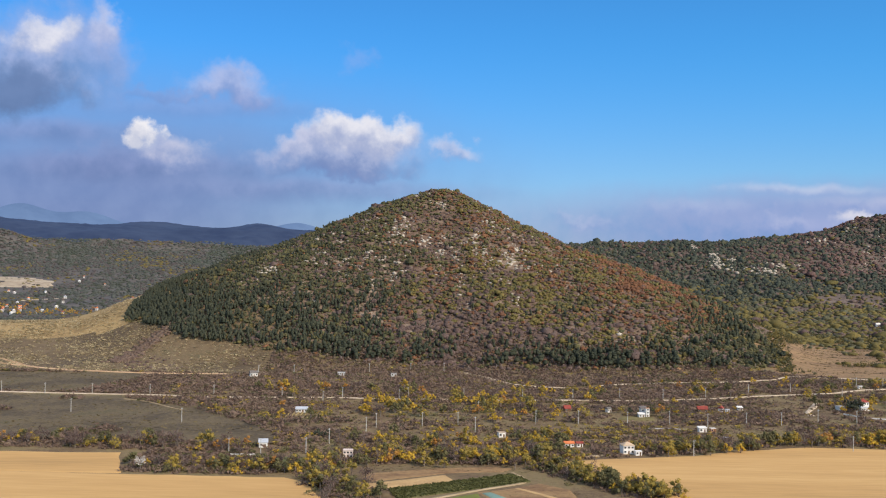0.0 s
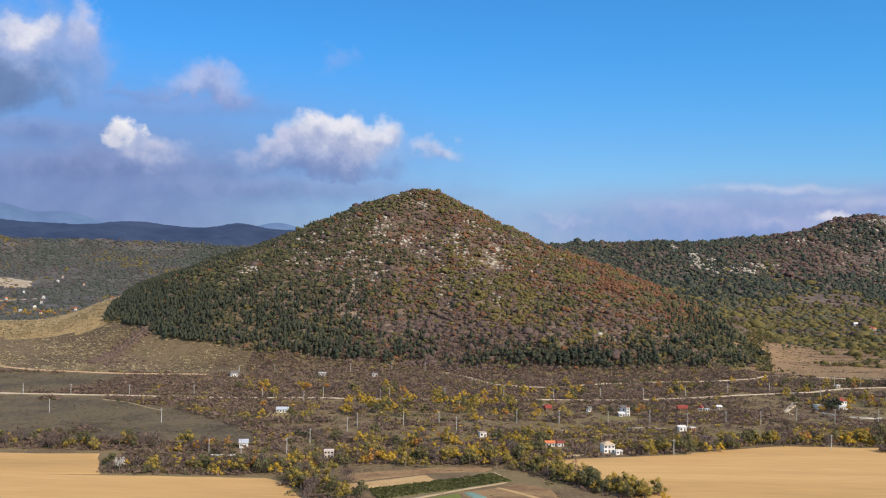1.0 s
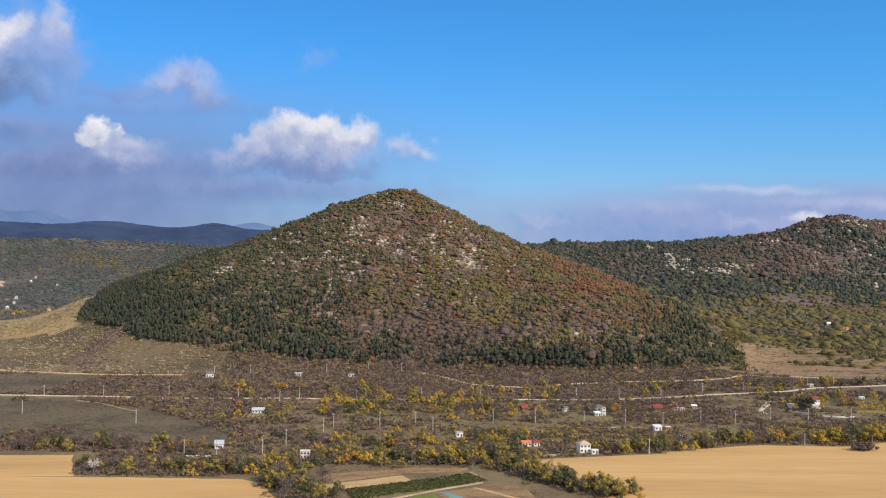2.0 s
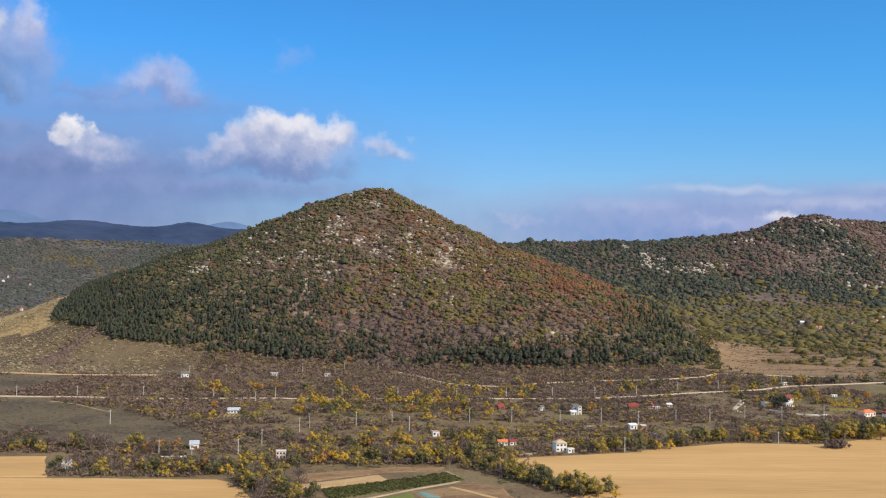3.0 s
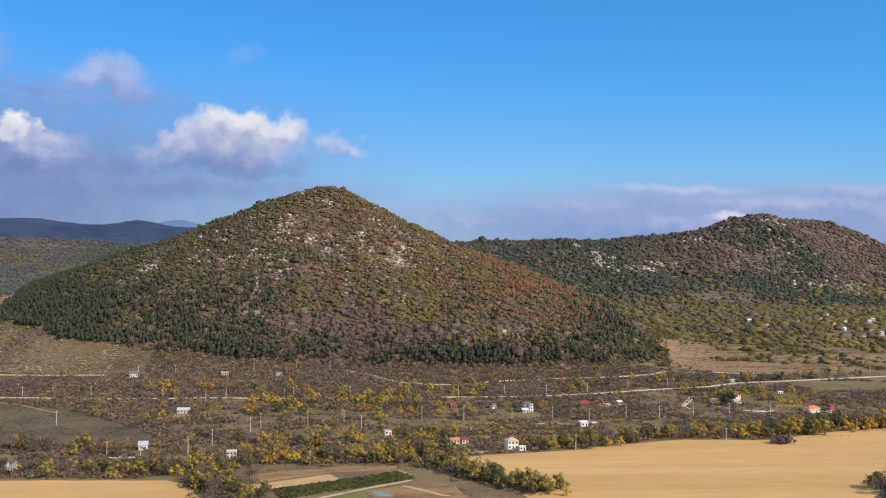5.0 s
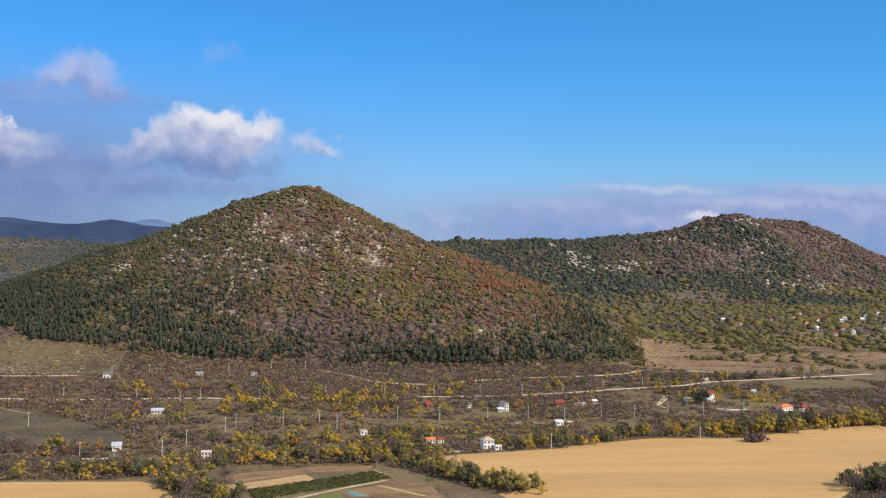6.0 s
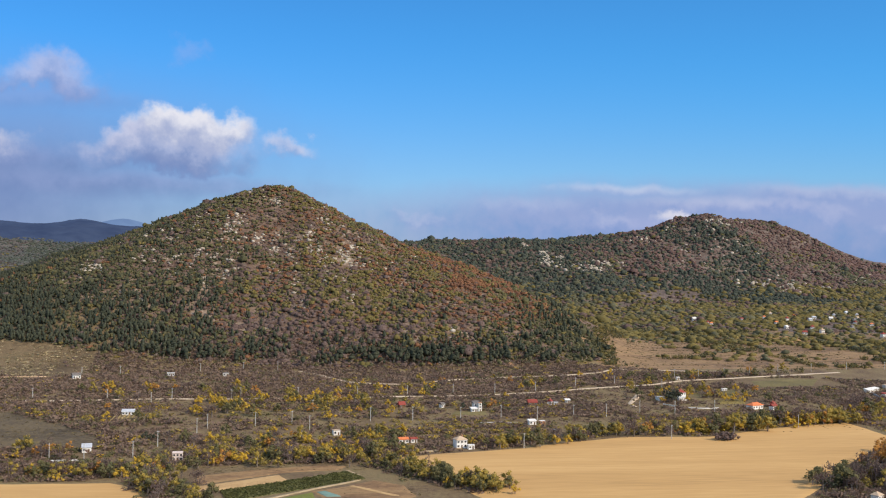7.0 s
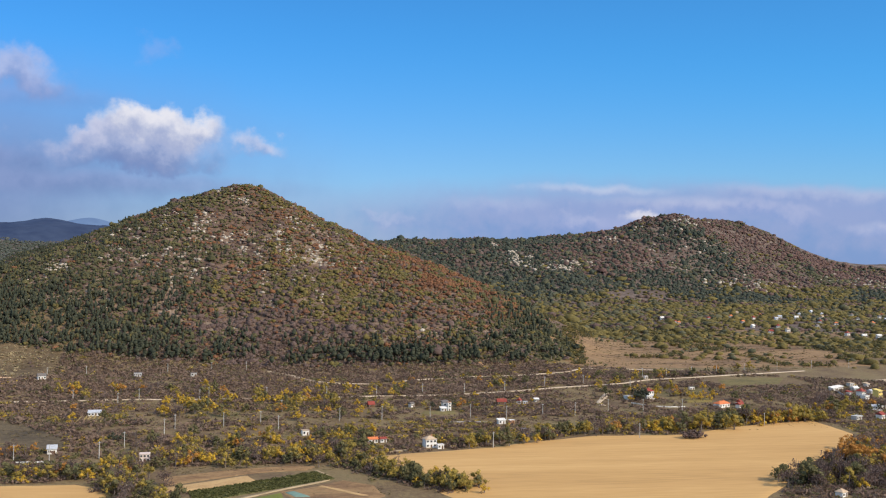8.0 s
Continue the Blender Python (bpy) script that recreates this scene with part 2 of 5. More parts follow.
EARTH = material("dry_grass_and_scrub_soil", [(0.105, 0.068, 0.04), (0.145, 0.098, 0.052), (0.195, 0.142, 0.069), (0.13, 0.109, 0.048)], 0.35, bump=0.5, big=0.02)
STONY = material("stony_hill_soil", [(0.0738, 0.045, 0.0324), (0.11, 0.0693, 0.0477), (0.167, 0.113, 0.0765), (0.279, 0.216, 0.158)], 0.16, bump=0.5, big=0.03)
STUBBLE = material("straw_stubble", [(0.385, 0.228, 0.086), (0.465, 0.274, 0.101), (0.51, 0.305, 0.115), (0.555, 0.343, 0.135)], 0.5, bump=0.15, big=0.03, stretch=(-14, 0.07, 0.75))
DIRT = material("pale_dirt_road", [(0.34, 0.25, 0.165), (0.47, 0.365, 0.255), (0.60, 0.49, 0.36)], 0.6, bump=0.2, big=0.05)
GREENS = material("crop_rows", [(0.05, 0.052, 0.02), (0.075, 0.074, 0.027), (0.11, 0.102, 0.038)], 0.6, bump=0.5)
MEADOW = material("dry_meadow", [(0.078, 0.054, 0.032), (0.112, 0.078, 0.043), (0.17, 0.118, 0.063), (0.10, 0.08, 0.041)], 0.22, bump=0.4, big=0.012)
FALLOW = material("fallow_pasture", [(0.062, 0.047, 0.029), (0.09, 0.067, 0.039), (0.14, 0.103, 0.056), (0.086, 0.073, 0.037)], 0.3, bump=0.4, big=0.02)

EASTLAND = material("leaf_littered_hill_soil", [(0.082, 0.06, 0.05), (0.105, 0.077, 0.062), (0.135, 0.10, 0.08), (0.18, 0.14, 0.112)], 0.08, bump=0.4, big=0.02)
WESTLAND = material("grey_green_valley_ground", [(0.068, 0.062, 0.06), (0.092, 0.08, 0.072), (0.12, 0.103, 0.086), (0.074, 0.076, 0.064)], 0.05, bump=0.2, big=0.006)
EASTPASTURE = material("brown_autumn_pasture", [(0.125, 0.076, 0.044), (0.19, 0.117, 0.062), (0.275, 0.172, 0.086), (0.17, 0.118, 0.058)], 0.12, bump=0.4, big=0.015, stretch=(20, 0.35, 1.3))
GOLDEN = material("golden_dry_grass", [(0.20, 0.135, 0.06), (0.29, 0.195, 0.085), (0.38, 0.26, 0.115), (0.22, 0.17, 0.075)], 0.12, bump=0.4, big=0.015)
GRASS = material("short_green_grass", [(0.07, 0.075, 0.025), (0.10, 0.10, 0.034), (0.13, 0.125, 0.04)], 0.6, bump=0.4)


def haze_glow_mat(name, base, glow):
    """A far backdrop, its haze painted in as a glowing blue emission."""
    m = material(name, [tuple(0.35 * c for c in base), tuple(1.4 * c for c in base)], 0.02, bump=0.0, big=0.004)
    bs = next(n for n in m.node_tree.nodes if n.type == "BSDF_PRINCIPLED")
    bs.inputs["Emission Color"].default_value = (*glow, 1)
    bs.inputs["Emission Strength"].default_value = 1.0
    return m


RIDGE_FAR = haze_glow_mat("hazed_wooded_ridge", (0.02, 0.026, 0.034), (0.018, 0.035, 0.10))
PEAKS_FAR = haze_glow_mat("hazed_mountains", (0.03, 0.04, 0.05), (0.115, 0.195, 0.38))


# ---- builders ----
def mesh_object(name, verts, faces, mat, parent=None, smooth_shade=False):
    me = bpy.data.meshes.new(name)
    me.from_pydata([tuple(v) for v in verts], [], faces)
    me.update()
    if smooth_shade:
        me.shade_smooth()
    me.materials.append(mat)
    ob = new(name, me)
    if parent is not None:
        ob.parent = parent
    return ob


def grid_faces(rows, cols, wrap=False):
    out = []
    for i in range(rows - 1):
        for j in range(cols if wrap else cols - 1):
            k = (j + 1) % cols
            out.append((i * cols + j, i * cols + k, (i + 1) * cols + k, (i + 1) * cols + j))
    return out


def resample(pts, n):
    p = np.array(pts, dtype=float)
    s = np.concatenate([[0], np.cumsum(np.hypot(*(p[1:] - p[:-1]).T))])
    q = np.linspace(0, s[-1], n)
    return np.stack([np.interp(q, s, p[:, 0]), np.interp(q, s, p[:, 1])], 1)


def sheet(name, near, far, mat, lift=0.3, n=60, m=24, ragged=1.5, seed=1):
    """A field between its near and its far edge, laid on the land as a layer with thickness."""
    a, b = resample(near, n), resample(far, n)
    k = np.linspace(0, 1, m)[:, None, None]
    g = a[None] * (1 - k) + b[None] * k
    x, y = g[..., 0].ravel(), g[..., 1].ravel()
    x = x + fbm(x, y, 14, seed) * ragged
    y = y + fbm(x + 50, y, 14, seed + 3) * ragged
    z = land(x, y)
    edge = np.ones((m, n))
    edge[0], edge[-1], edge[:, 0], edge[:, -1] = -1, -1, -1, -1
    z = z + edge.ravel() * lift
    ob = mesh_object(name, np.stack([x, y, z], 1), grid_faces(m, n), mat, smooth_shade=True)
    return ob


def road(name, pts, width, mat, lift=0.35, wander=1.2, seed=4):
    p = np.array(pts, dtype=float)
    n = max(8, int(np.hypot(*(p[1:] - p[:-1]).T).sum() / 5))
    c = resample(pts, n)
    for _ in range(6):
        c[1:-1] = (c[:-2] + 2 * c[1:-1] + c[2:]) / 4
    t = np.gradient(c, axis=0)
    t /= np.linalg.norm(t, axis=1)[:, None] + 1e-9
    nrm = np.stack([-t[:, 1], t[:, 0]], 1)
    w = width * (1 + 0.35 * fbm(c[:, 0], c[:, 1], 22, seed))
    off = fbm(c[:, 0], c[:, 1], 60, seed + 5) * wander
    rows = []
    for k, dz in ((-0.75, -0.5), (-0.5, lift), (0.0, lift * 1.15), (0.5, lift), (0.75, -0.5)):
        q = c + nrm * (off + k * w)[:, None]
        rows.append(np.concatenate([q, (land(q[:, 0], q[:, 1]) + dz)[:, None]], 1))
    return mesh_object(name, np.concatenate(rows), grid_faces(5, n), mat, smooth_shade=True)


# ---- the ground ----
def ground():
    az = np.concatenate([np.linspace(-31, 41, 360), np.linspace(44, 326, 60)])
    r = np.concatenate([[0.01, 60, 150, 260, 360], np.geomspace(430, 4960, 215)])
    a = np.radians(az)
    x = (r[:, None] * np.sin(a)[None]).ravel()
    y = (r[:, None] * np.cos(a)[None]).ravel()
    rows, cols = len(r), len(az)
    ob = mesh_object("ground", np.stack([x, y, land(x, y)], 1), grid_faces(rows, cols, wrap=True), EARTH, smooth_shade=True)
    for m in (STONY, MEADOW, FALLOW, WESTLAND, WESTLAND, EASTLAND, GOLDEN, EASTPASTURE):
        ob.data.materials.append(m)
    # the ground's cover, cell by cell
    cx, cy = x.reshape(rows, cols), y.reshape(rows, cols)
    mx = ((cx[:-1] + np.roll(cx, -1, 1)[:-1] + cx[1:] + np.roll(cx, -1, 1)[1:]) / 4).ravel()
    my = ((cy[:-1] + np.roll(cy, -1, 1)[:-1] + cy[1:] + np.roll(cy, -1, 1)[1:]) / 4).ravel()
    mr = np.hypot(mx, my)
    wob = fbm(mx, my, 50, 70) * 22
    kind = np.zeros(len(mx), np.int32)
    kind[(mr > 1560) & (mr < 3760)] = np.where(mx > 200, 8, 5)[(mr > 1560) & (mr < 3760)]
    kind[hill_rho(mx, my) < 1.0] = 1
    kind[(mr > 1600 + 2 * wob) & (mx > 250)] = 6
    kind[(mx < -165 + wob) & (my > 1012 + 0.3 * wob) & (my < 1500) & (hill_rho(mx, my) > 0.8)] = 2
    kind[(mx < -270 + wob) & (my > 1215 + wob + 0.25 * (mx + 400)) & (my < 1480) & (hill_rho(mx, my) > 0.8)] = 7
    kind[(mx > 350 + 0.04 * (my - 1050)) & (mx < 720 + wob) & (my > 1048) & (mr < 1520 + 2 * wob) & (hill_rho(mx, my) > 0.95)] = 8
    kind[(mx < np.interp(my, (672, 700, 750, 804, 834, 860), (-104, -108, -142, -190, -238, -262)) + wob * 0.3) & (my > 672) & (my < 858)] = 3
    kind[(mx < -290 + wob) & (my > 878) & (my < 1000)] = 3
    kind[(mr >= 3760) & (mx < 0) & (my > 0)] = 4
    ob.data.polygons.foreach_set("material_index", kind)
    return tagged(ob, "brown autumn valley floor and hillsides with dry grass", "ground", kind="structure")


ground()


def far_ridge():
    """The wooded ridge that closes the western valley, with painted cloud shade and haze."""
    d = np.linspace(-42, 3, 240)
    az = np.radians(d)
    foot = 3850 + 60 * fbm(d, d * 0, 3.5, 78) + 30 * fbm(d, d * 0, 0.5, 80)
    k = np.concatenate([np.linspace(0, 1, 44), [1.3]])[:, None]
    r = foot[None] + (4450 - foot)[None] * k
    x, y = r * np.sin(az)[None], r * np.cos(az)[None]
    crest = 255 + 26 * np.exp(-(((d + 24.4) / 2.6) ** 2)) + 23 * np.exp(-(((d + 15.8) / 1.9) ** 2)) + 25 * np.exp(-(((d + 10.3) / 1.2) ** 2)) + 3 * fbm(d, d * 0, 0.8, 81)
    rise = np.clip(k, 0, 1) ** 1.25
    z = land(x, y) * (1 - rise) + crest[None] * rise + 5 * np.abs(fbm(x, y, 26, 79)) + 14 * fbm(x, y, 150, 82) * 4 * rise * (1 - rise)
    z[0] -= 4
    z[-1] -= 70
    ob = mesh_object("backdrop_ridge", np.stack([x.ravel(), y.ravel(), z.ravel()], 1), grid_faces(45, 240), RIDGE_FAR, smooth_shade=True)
    return tagged(ob, "wooded ridge closing the distant valley, dark blue from painted shade and haze", "ridge", kind="structure")


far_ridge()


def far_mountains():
    """Two mountain ranges behind the western valley, their blue haze painted as a glow."""
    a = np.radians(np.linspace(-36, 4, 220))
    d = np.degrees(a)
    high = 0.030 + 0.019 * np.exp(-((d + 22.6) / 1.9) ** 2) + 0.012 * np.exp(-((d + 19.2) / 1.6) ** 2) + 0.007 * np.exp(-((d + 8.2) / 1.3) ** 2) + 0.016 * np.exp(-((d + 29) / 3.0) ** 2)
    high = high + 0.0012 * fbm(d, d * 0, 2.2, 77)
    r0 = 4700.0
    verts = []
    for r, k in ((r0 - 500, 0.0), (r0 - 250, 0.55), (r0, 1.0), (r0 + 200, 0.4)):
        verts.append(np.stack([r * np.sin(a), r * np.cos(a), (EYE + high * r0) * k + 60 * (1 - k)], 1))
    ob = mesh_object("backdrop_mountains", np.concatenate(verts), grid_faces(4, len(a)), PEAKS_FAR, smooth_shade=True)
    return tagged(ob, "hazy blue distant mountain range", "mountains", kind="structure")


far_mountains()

# ---- fields and roads ----
tagged(sheet("field_east", [(120, 470), (200, 470), (270, 488), (300, 522), (338, 567), (372, 600), (410, 632), (434, 664)],
             [(66, 622), (99, 634), (162, 649), (197, 667), (243, 682), (303, 677), (360, 704), (388, 713), (438, 724)], STUBBLE, n=90, m=60), "harvested straw-coloured field with faint tractor lines", "field", kind="structure")
tagged(sheet("field_west", [(-330, 480), (-60, 480)], [(-290, 572), (-178, 570), (-119, 570), (-85, 569), (-72, 556), (-60, 520)], STUBBLE, n=70, m=40, seed=7), "harvested golden field beside a hedge", "field", kind="structure")
tagged(sheet("field_west_arm", [(-290, 568), (-176, 568)], [(-300, 628), (-235, 628), (-197, 632)], STUBBLE, n=40, m=20, lift=0.34, seed=9), "harvested golden field strip below a hedge", "field", kind="structure")
SANDY = material("sandy_tilled_soil", [(0.31, 0.19, 0.085), (0.44, 0.28, 0.125), (0.52, 0.345, 0.16)], 0.5, bump=0.4, big=0.05)
tagged(sheet("plot_straw", [(-39, 541), (-17, 550), (11, 561)], [(-43, 555), (-12, 573), (4, 583)], SANDY, n=24, m=12, seed=11), "small strip of sandy tilled soil beside a crop", "field", kind="structure")
SOIL = material("turned_soil", [(0.14, 0.08, 0.043), (0.205, 0.12, 0.058), (0.30, 0.185, 0.086), (0.18, 0.125, 0.058)], 0.4, bump=0.5, big=0.045, stretch=(28, 0.6, 1.6))
tagged(sheet("plot_soil", [(-44, 557), (-11, 576), (4, 586), (40, 590)], [(-44, 584), (-6, 599), (35, 606), (44, 600)], SOIL, n=30, m=12, seed=12), "brown turned soil plot beside scrub", "field", kind="structure")
tagged(sheet("plot_bare", [(31, 505), (60, 505), (75, 520), (70, 548)], [(18, 541), (25, 543), (40, 553), (54, 563)], SOIL, n=30, m=12, seed=13), "brown bare garden plot", "field", kind="structure")
tagged(sheet("plot_straw_narrow", [(38, 549), (61, 521)], [(41.5, 551), (67, 521)], SANDY, lift=0.5, n=14, m=6, seed=14), "narrow strip of straw", "field", kind="structure")
tagged(sheet("plot_green", [(-10, 500), (26, 500)], [(-4, 520), (20, 539)], material("bright_clover", [(0.10, 0.115, 0.026), (0.15, 0.16, 0.034), (0.20, 0.195, 0.045)], 0.7, bump=0.4), lift=0.3, n=16, m=8, seed=15), "short green grass plot", "field", kind="structure")
tagged(sheet("garden_west", [(-128, 600), (-76, 600)], [(-134, 631), (-81, 629)], GRASS, n=24, m=12, seed=16), "dark green garden lawn behind a hedge", "field", kind="structure")
OLIVEGRASS = material("olive_brown_grass", [(0.10, 0.08, 0.036), (0.145, 0.118, 0.046), (0.20, 0.155, 0.06)], 0.3, bump=0.4, big=0.04)
tagged(sheet("garden_yellow", [(371.7, 822), (400, 822.7)], [(386, 846), (413, 848)], material("yellowing_garden_bed", [(0.15, 0.115, 0.04), (0.25, 0.18, 0.05), (0.13, 0.11, 0.045)], 0.4, bump=0.5, big=0.1), n=16, m=12, seed=23), "yellowing garden bed beside a white house", "field", kind="structure")
tagged(sheet("garden_green", [(373, 872), (411, 860)], [(387, 906), (430, 902)], OLIVEGRASS, n=16, m=12, seed=24), "olive green garden strips behind a white house", "field", kind="structure")
tagged(sheet("garden_lawn", [(135, 780), (166, 779)], [(141, 799), (168, 799)], OLIVEGRASS, n=16, m=12, seed=25), "olive green lawn below a small white house", "field", kind="structure")
tagged(sheet("hamlet_garden", [(592, 905), (628, 911)], [(606, 930), (650, 944)], OLIVEGRASS, n=16, m=12, seed=26), "olive green garden plot beside the hamlet", "field", kind="structure")
tagged(sheet("orchard_plot", [(456, 914), (520, 920)], [(468, 958), (552, 969)], OLIVEGRASS, n=20, m=12, seed=17), "dull green fallow plot", "field", kind="structure")


def crop_field():
    """The dark green crop, sown in rows."""
    near, far = resample([(-21, 520), (16, 543), (51, 565)], 60), resample([(-27, 543), (7, 563), (42, 585)], 60)
    rows = 11
    field = tagged(sheet("crop_field", [(-21, 520), (16, 543), (51, 565)], [(-27, 543), (7, 563), (42, 585)], SOIL, lift=0.25, n=30, m=14, ragged=0.6, seed=18), "dark green crop field in rows", "field", kind="structure")
    for k in range(rows):
        c = near + (far - near) * (k + 0.5) / rows
        x, y = c[:, 0], c[:, 1]
        w = 0.75 + 0.35 * fbm(x, y, 5, 30 + k)
        h = 0.35 + 0.4 * fbm(x, y, 4, 50 + k)
        z = land(x, y)
        d = (far[0] - near[0]) / np.hypot(*(far[0] - near[0]))
        v = np.concatenate([np.stack([x + d[0] * w * a, y + d[1] * w * a, z + b], 1) for a, b in ((-1, np.zeros(60)), (-0.5, h + 0.3), (0.5, h + 0.3), (1, np.zeros(60)))])
        mesh_object("crop_row", v, grid_faces(4, 60), GREENS, field)


crop_field()
NET = material("teal_cover_net", [(0.12, 0.20, 0.165), (0.18, 0.27, 0.22), (0.10, 0.15, 0.11)], 1.5, bump=0.3, big=0.4, stretch=(-50, 0.3, 1.6))
tagged(sheet("cover_net", [(27.5, 521.6), (38, 520.5)], [(20.9, 537.5), (25, 541)], NET, lift=0.6, n=10, m=6, ragged=0.4, seed=19), "teal crop cover netting spread over a bed", "netting", kind="structure")

TRACK = material("tan_field_track", [(0.25, 0.18, 0.10), (0.34, 0.25, 0.145), (0.42, 0.32, 0.195)], 0.6, bump=0.2, big=0.05)
SANDSTONE = material("orange_sandy_road", [(0.36, 0.22, 0.12), (0.48, 0.31, 0.175), (0.58, 0.40, 0.25)], 0.6, bump=0.2, big=0.05)
R_LABEL = "pale unpaved dirt road through scrub"


def dirt_road(rname, width, pts):
    tagged(road(rname, pts, width, TRACK if rname.startswith(("path", "track", "road_lane")) else SANDSTONE if rname.startswith("road_upper") else DIRT), R_LABEL, "road", kind="structure")


dirt_road("road_main", 3.5, [(-460, 872), (-374, 867), (-303, 867), (-231, 868), (-210, 861), (-134, 867), (-87, 872), (-38, 868), (20, 872), (73, 875), (114, 880), (156, 881), (194, 887), (234, 897), (285, 915), (321, 924), (359, 934), (400, 962), (433, 969), (469, 979), (544, 1000), (602, 1017)])
dirt_road("road_upper", 4.5, [(-468, 1081), (-450, 1066), (-419, 1034), (-372, 1016), (-336, 1009), (-295, 1004), (-251, 1007), (-212, 1007)])
dirt_road("road_upper_fork", 4.0, [(-520, 1062), (-457, 1055), (-441, 1046), (-419, 1034)])
dirt_road("road_bend", 3.6, [(25, 1042), (40, 1030), (54, 998), (62, 977), (72, 966), (95, 955), (116, 952)])
dirt_road("road_foot", 3.0, [(150, 967), (180, 981), (207, 983), (229, 993), (258, 991), (294, 1001), (332, 1016), (356, 1044), (377, 1047), (405, 1044), (430, 1033), (470, 1030)])
dirt_road("road_yard", 4.0, [(326, 884), (310, 850), (296, 826), (298, 812)])
dirt_road("road_village", 4.5, [(585, 905), (620, 924), (680, 945)])
dirt_road("road_hamlet", 3.0, [(604, 931), (630, 936), (665, 950)])
dirt_road("road_lane", 3.0, [(78, 636), (100, 643), (121, 652)])
dirt_road("path_plots", 2.0, [(-22, 506), (-5, 522), (25, 547), (53, 566), (45, 578), (42, 589)])
dirt_road("track_meadow", 1.2, [(-262, 842), (-243, 835), (-228, 820), (-210, 800), (-200, 792)])
dirt_road("road_far", 6.0, [(-875, 2330), (-840, 2250), (-850, 2180), (-880, 2120)])
CLEAR = material("cleared_pale_earth", [(0.26, 0.20, 0.13), (0.36, 0.28, 0.19), (0.44, 0.36, 0.26)], 0.08, bump=0.3, big=0.02)
tagged(sheet("clearing_west", [(-1200, 2480), (-1080, 2500), (-985, 2560)], [(-1220, 2740), (-1110, 2760), (-1030, 2700)], CLEAR, lift=1.2, n=30, m=16, ragged=12, seed=20), "pale cleared slope in the distant valley", "field", kind="structure")
tagged(sheet("earthworks_east", [(676, 1266), (715, 1300)], [(672, 1345), (722, 1352)], material("orange_bare_soil", [(0.40, 0.22, 0.10), (0.52, 0.31, 0.16)], 0.2, bump=0.4), lift=0.8, n=16, m=10, ragged=5, seed=21), "bare orange soil terrace below the village", "field", kind="structure")
tagged(sheet("scar_foot", [(232, 1046), (250, 1047)], [(236, 1062), (248, 1064)], MATS["orange_bare_soil"], lift=0.6, n=12, m=8, ragged=3, seed=22), "small bare orange soil scar at the hill's foot", "field", kind="structure")


# ---- templates of crowns, as arrays ----
def ico():
    bm = bmesh.new()
    bmesh.ops.create_icosphere(bm, subdivisions=1, radius=1)
    v = np.array([p.co[:] for p in bm.verts])
    t = np.array([[q.index for q in p.verts] for p in bm.faces])
    bm.free()
    return v, t


ICO = ico()
RNG = np.random.default_rng(5)


def join(pieces):
    vs, ts, n = [], [], 0
    for v, t in pieces:
        vs.append(v)
        ts.append(np.asarray(t) + n)
        n += len(v)
    return np.concatenate(vs), np.concatenate(ts)


def blob(center, size, rng, rough=0.28):
    v = ICO[0] * (1 + rng.uniform(-rough, rough, (len(ICO[0]), 1)))
    return v * size + center, ICO[1]


def tuft(n, rng, size, center, reach, rise=0.0):
    """Leaf clumps that fill a crown, as loose bent triangles, thicker towards its outside."""
    d = rng.normal(size=(n, 3))
    d /= np.linalg.norm(d, axis=1)[:, None]
    c = center + d * reach * rng.uniform(0.35, 1.0, (n, 1)) ** 0.6
    spread = rng.normal(size=(n, 3, 3)) * size
    spread[:, 0, 2] += rise
    return (c[:, None, :] + spread).reshape(-1, 3), np.arange(n * 3).reshape(n, 3)


def shrub(rng, n=24, size=0.25):
    """A bush one metre in radius that starts at the ground."""
    return tuft(n, rng, size * rng.uniform(0.85, 1.15), np.array((0, 0, 0.62)), np.array((0.8, 0.8, 0.62)))


def lump(rng, center, size, rough=0.2, cut=-0.45):
    """One rounded mass of a crown, open underneath."""
    v, t = blob((0, 0, 0), np.ones(3), rng, rough)
    a = rng.uniform(0, 6.283)
    c, s = math.cos(a), math.sin(a)
    v = v @ np.array(((c, s, 0), (-s, c, 0), (0, 0, 1)))
    t = t[v[t][:, :, 2].mean(1) > cut]
    return v * size + np.asarray(center, dtype=float), t


def canopy(rng, lumps=2, leaves=4, leaf=0.24):
    """A rounded bushy crown one metre in radius: a few masses, and leaf clumps that fray its outline."""
    out = []
    a0 = rng.uniform(0, 6.283)
    for k in range(lumps):
        a, q = a0 + k * 6.283 / lumps, (0.42 if lumps > 1 else 0.0) * rng.uniform(0.7, 1.2)
        r = rng.uniform(0.55, 0.72) if lumps > 1 else 0.92
        out.append(lump(rng, (q * math.cos(a), q * math.sin(a), rng.uniform(0.5, 0.8)), np.array((r, r, r * rng.uniform(0.75, 1.1))), 0.3))
    out.append(tuft(leaves, rng, leaf, np.array((0, 0, 0.7)), np.array((0.95, 0.95, 0.75))))
    return join(out)


def mound(rng, lumps=1, twigs=4):
    """A leafless thicket: a low dense mass of twigs with loose ends standing out of it."""
    out = [lump(rng, (rng.uniform(-0.3, 0.3), rng.uniform(-0.3, 0.3), 0.4), np.array((0.92, 0.92, rng.uniform(0.55, 0.8))), 0.32) for _ in range(lumps)]
    out.append(tuft(twigs, rng, 0.2, np.array((0, 0, 0.6)), np.array((0.9, 0.9, 0.45)), 0.35))
    return join(out)


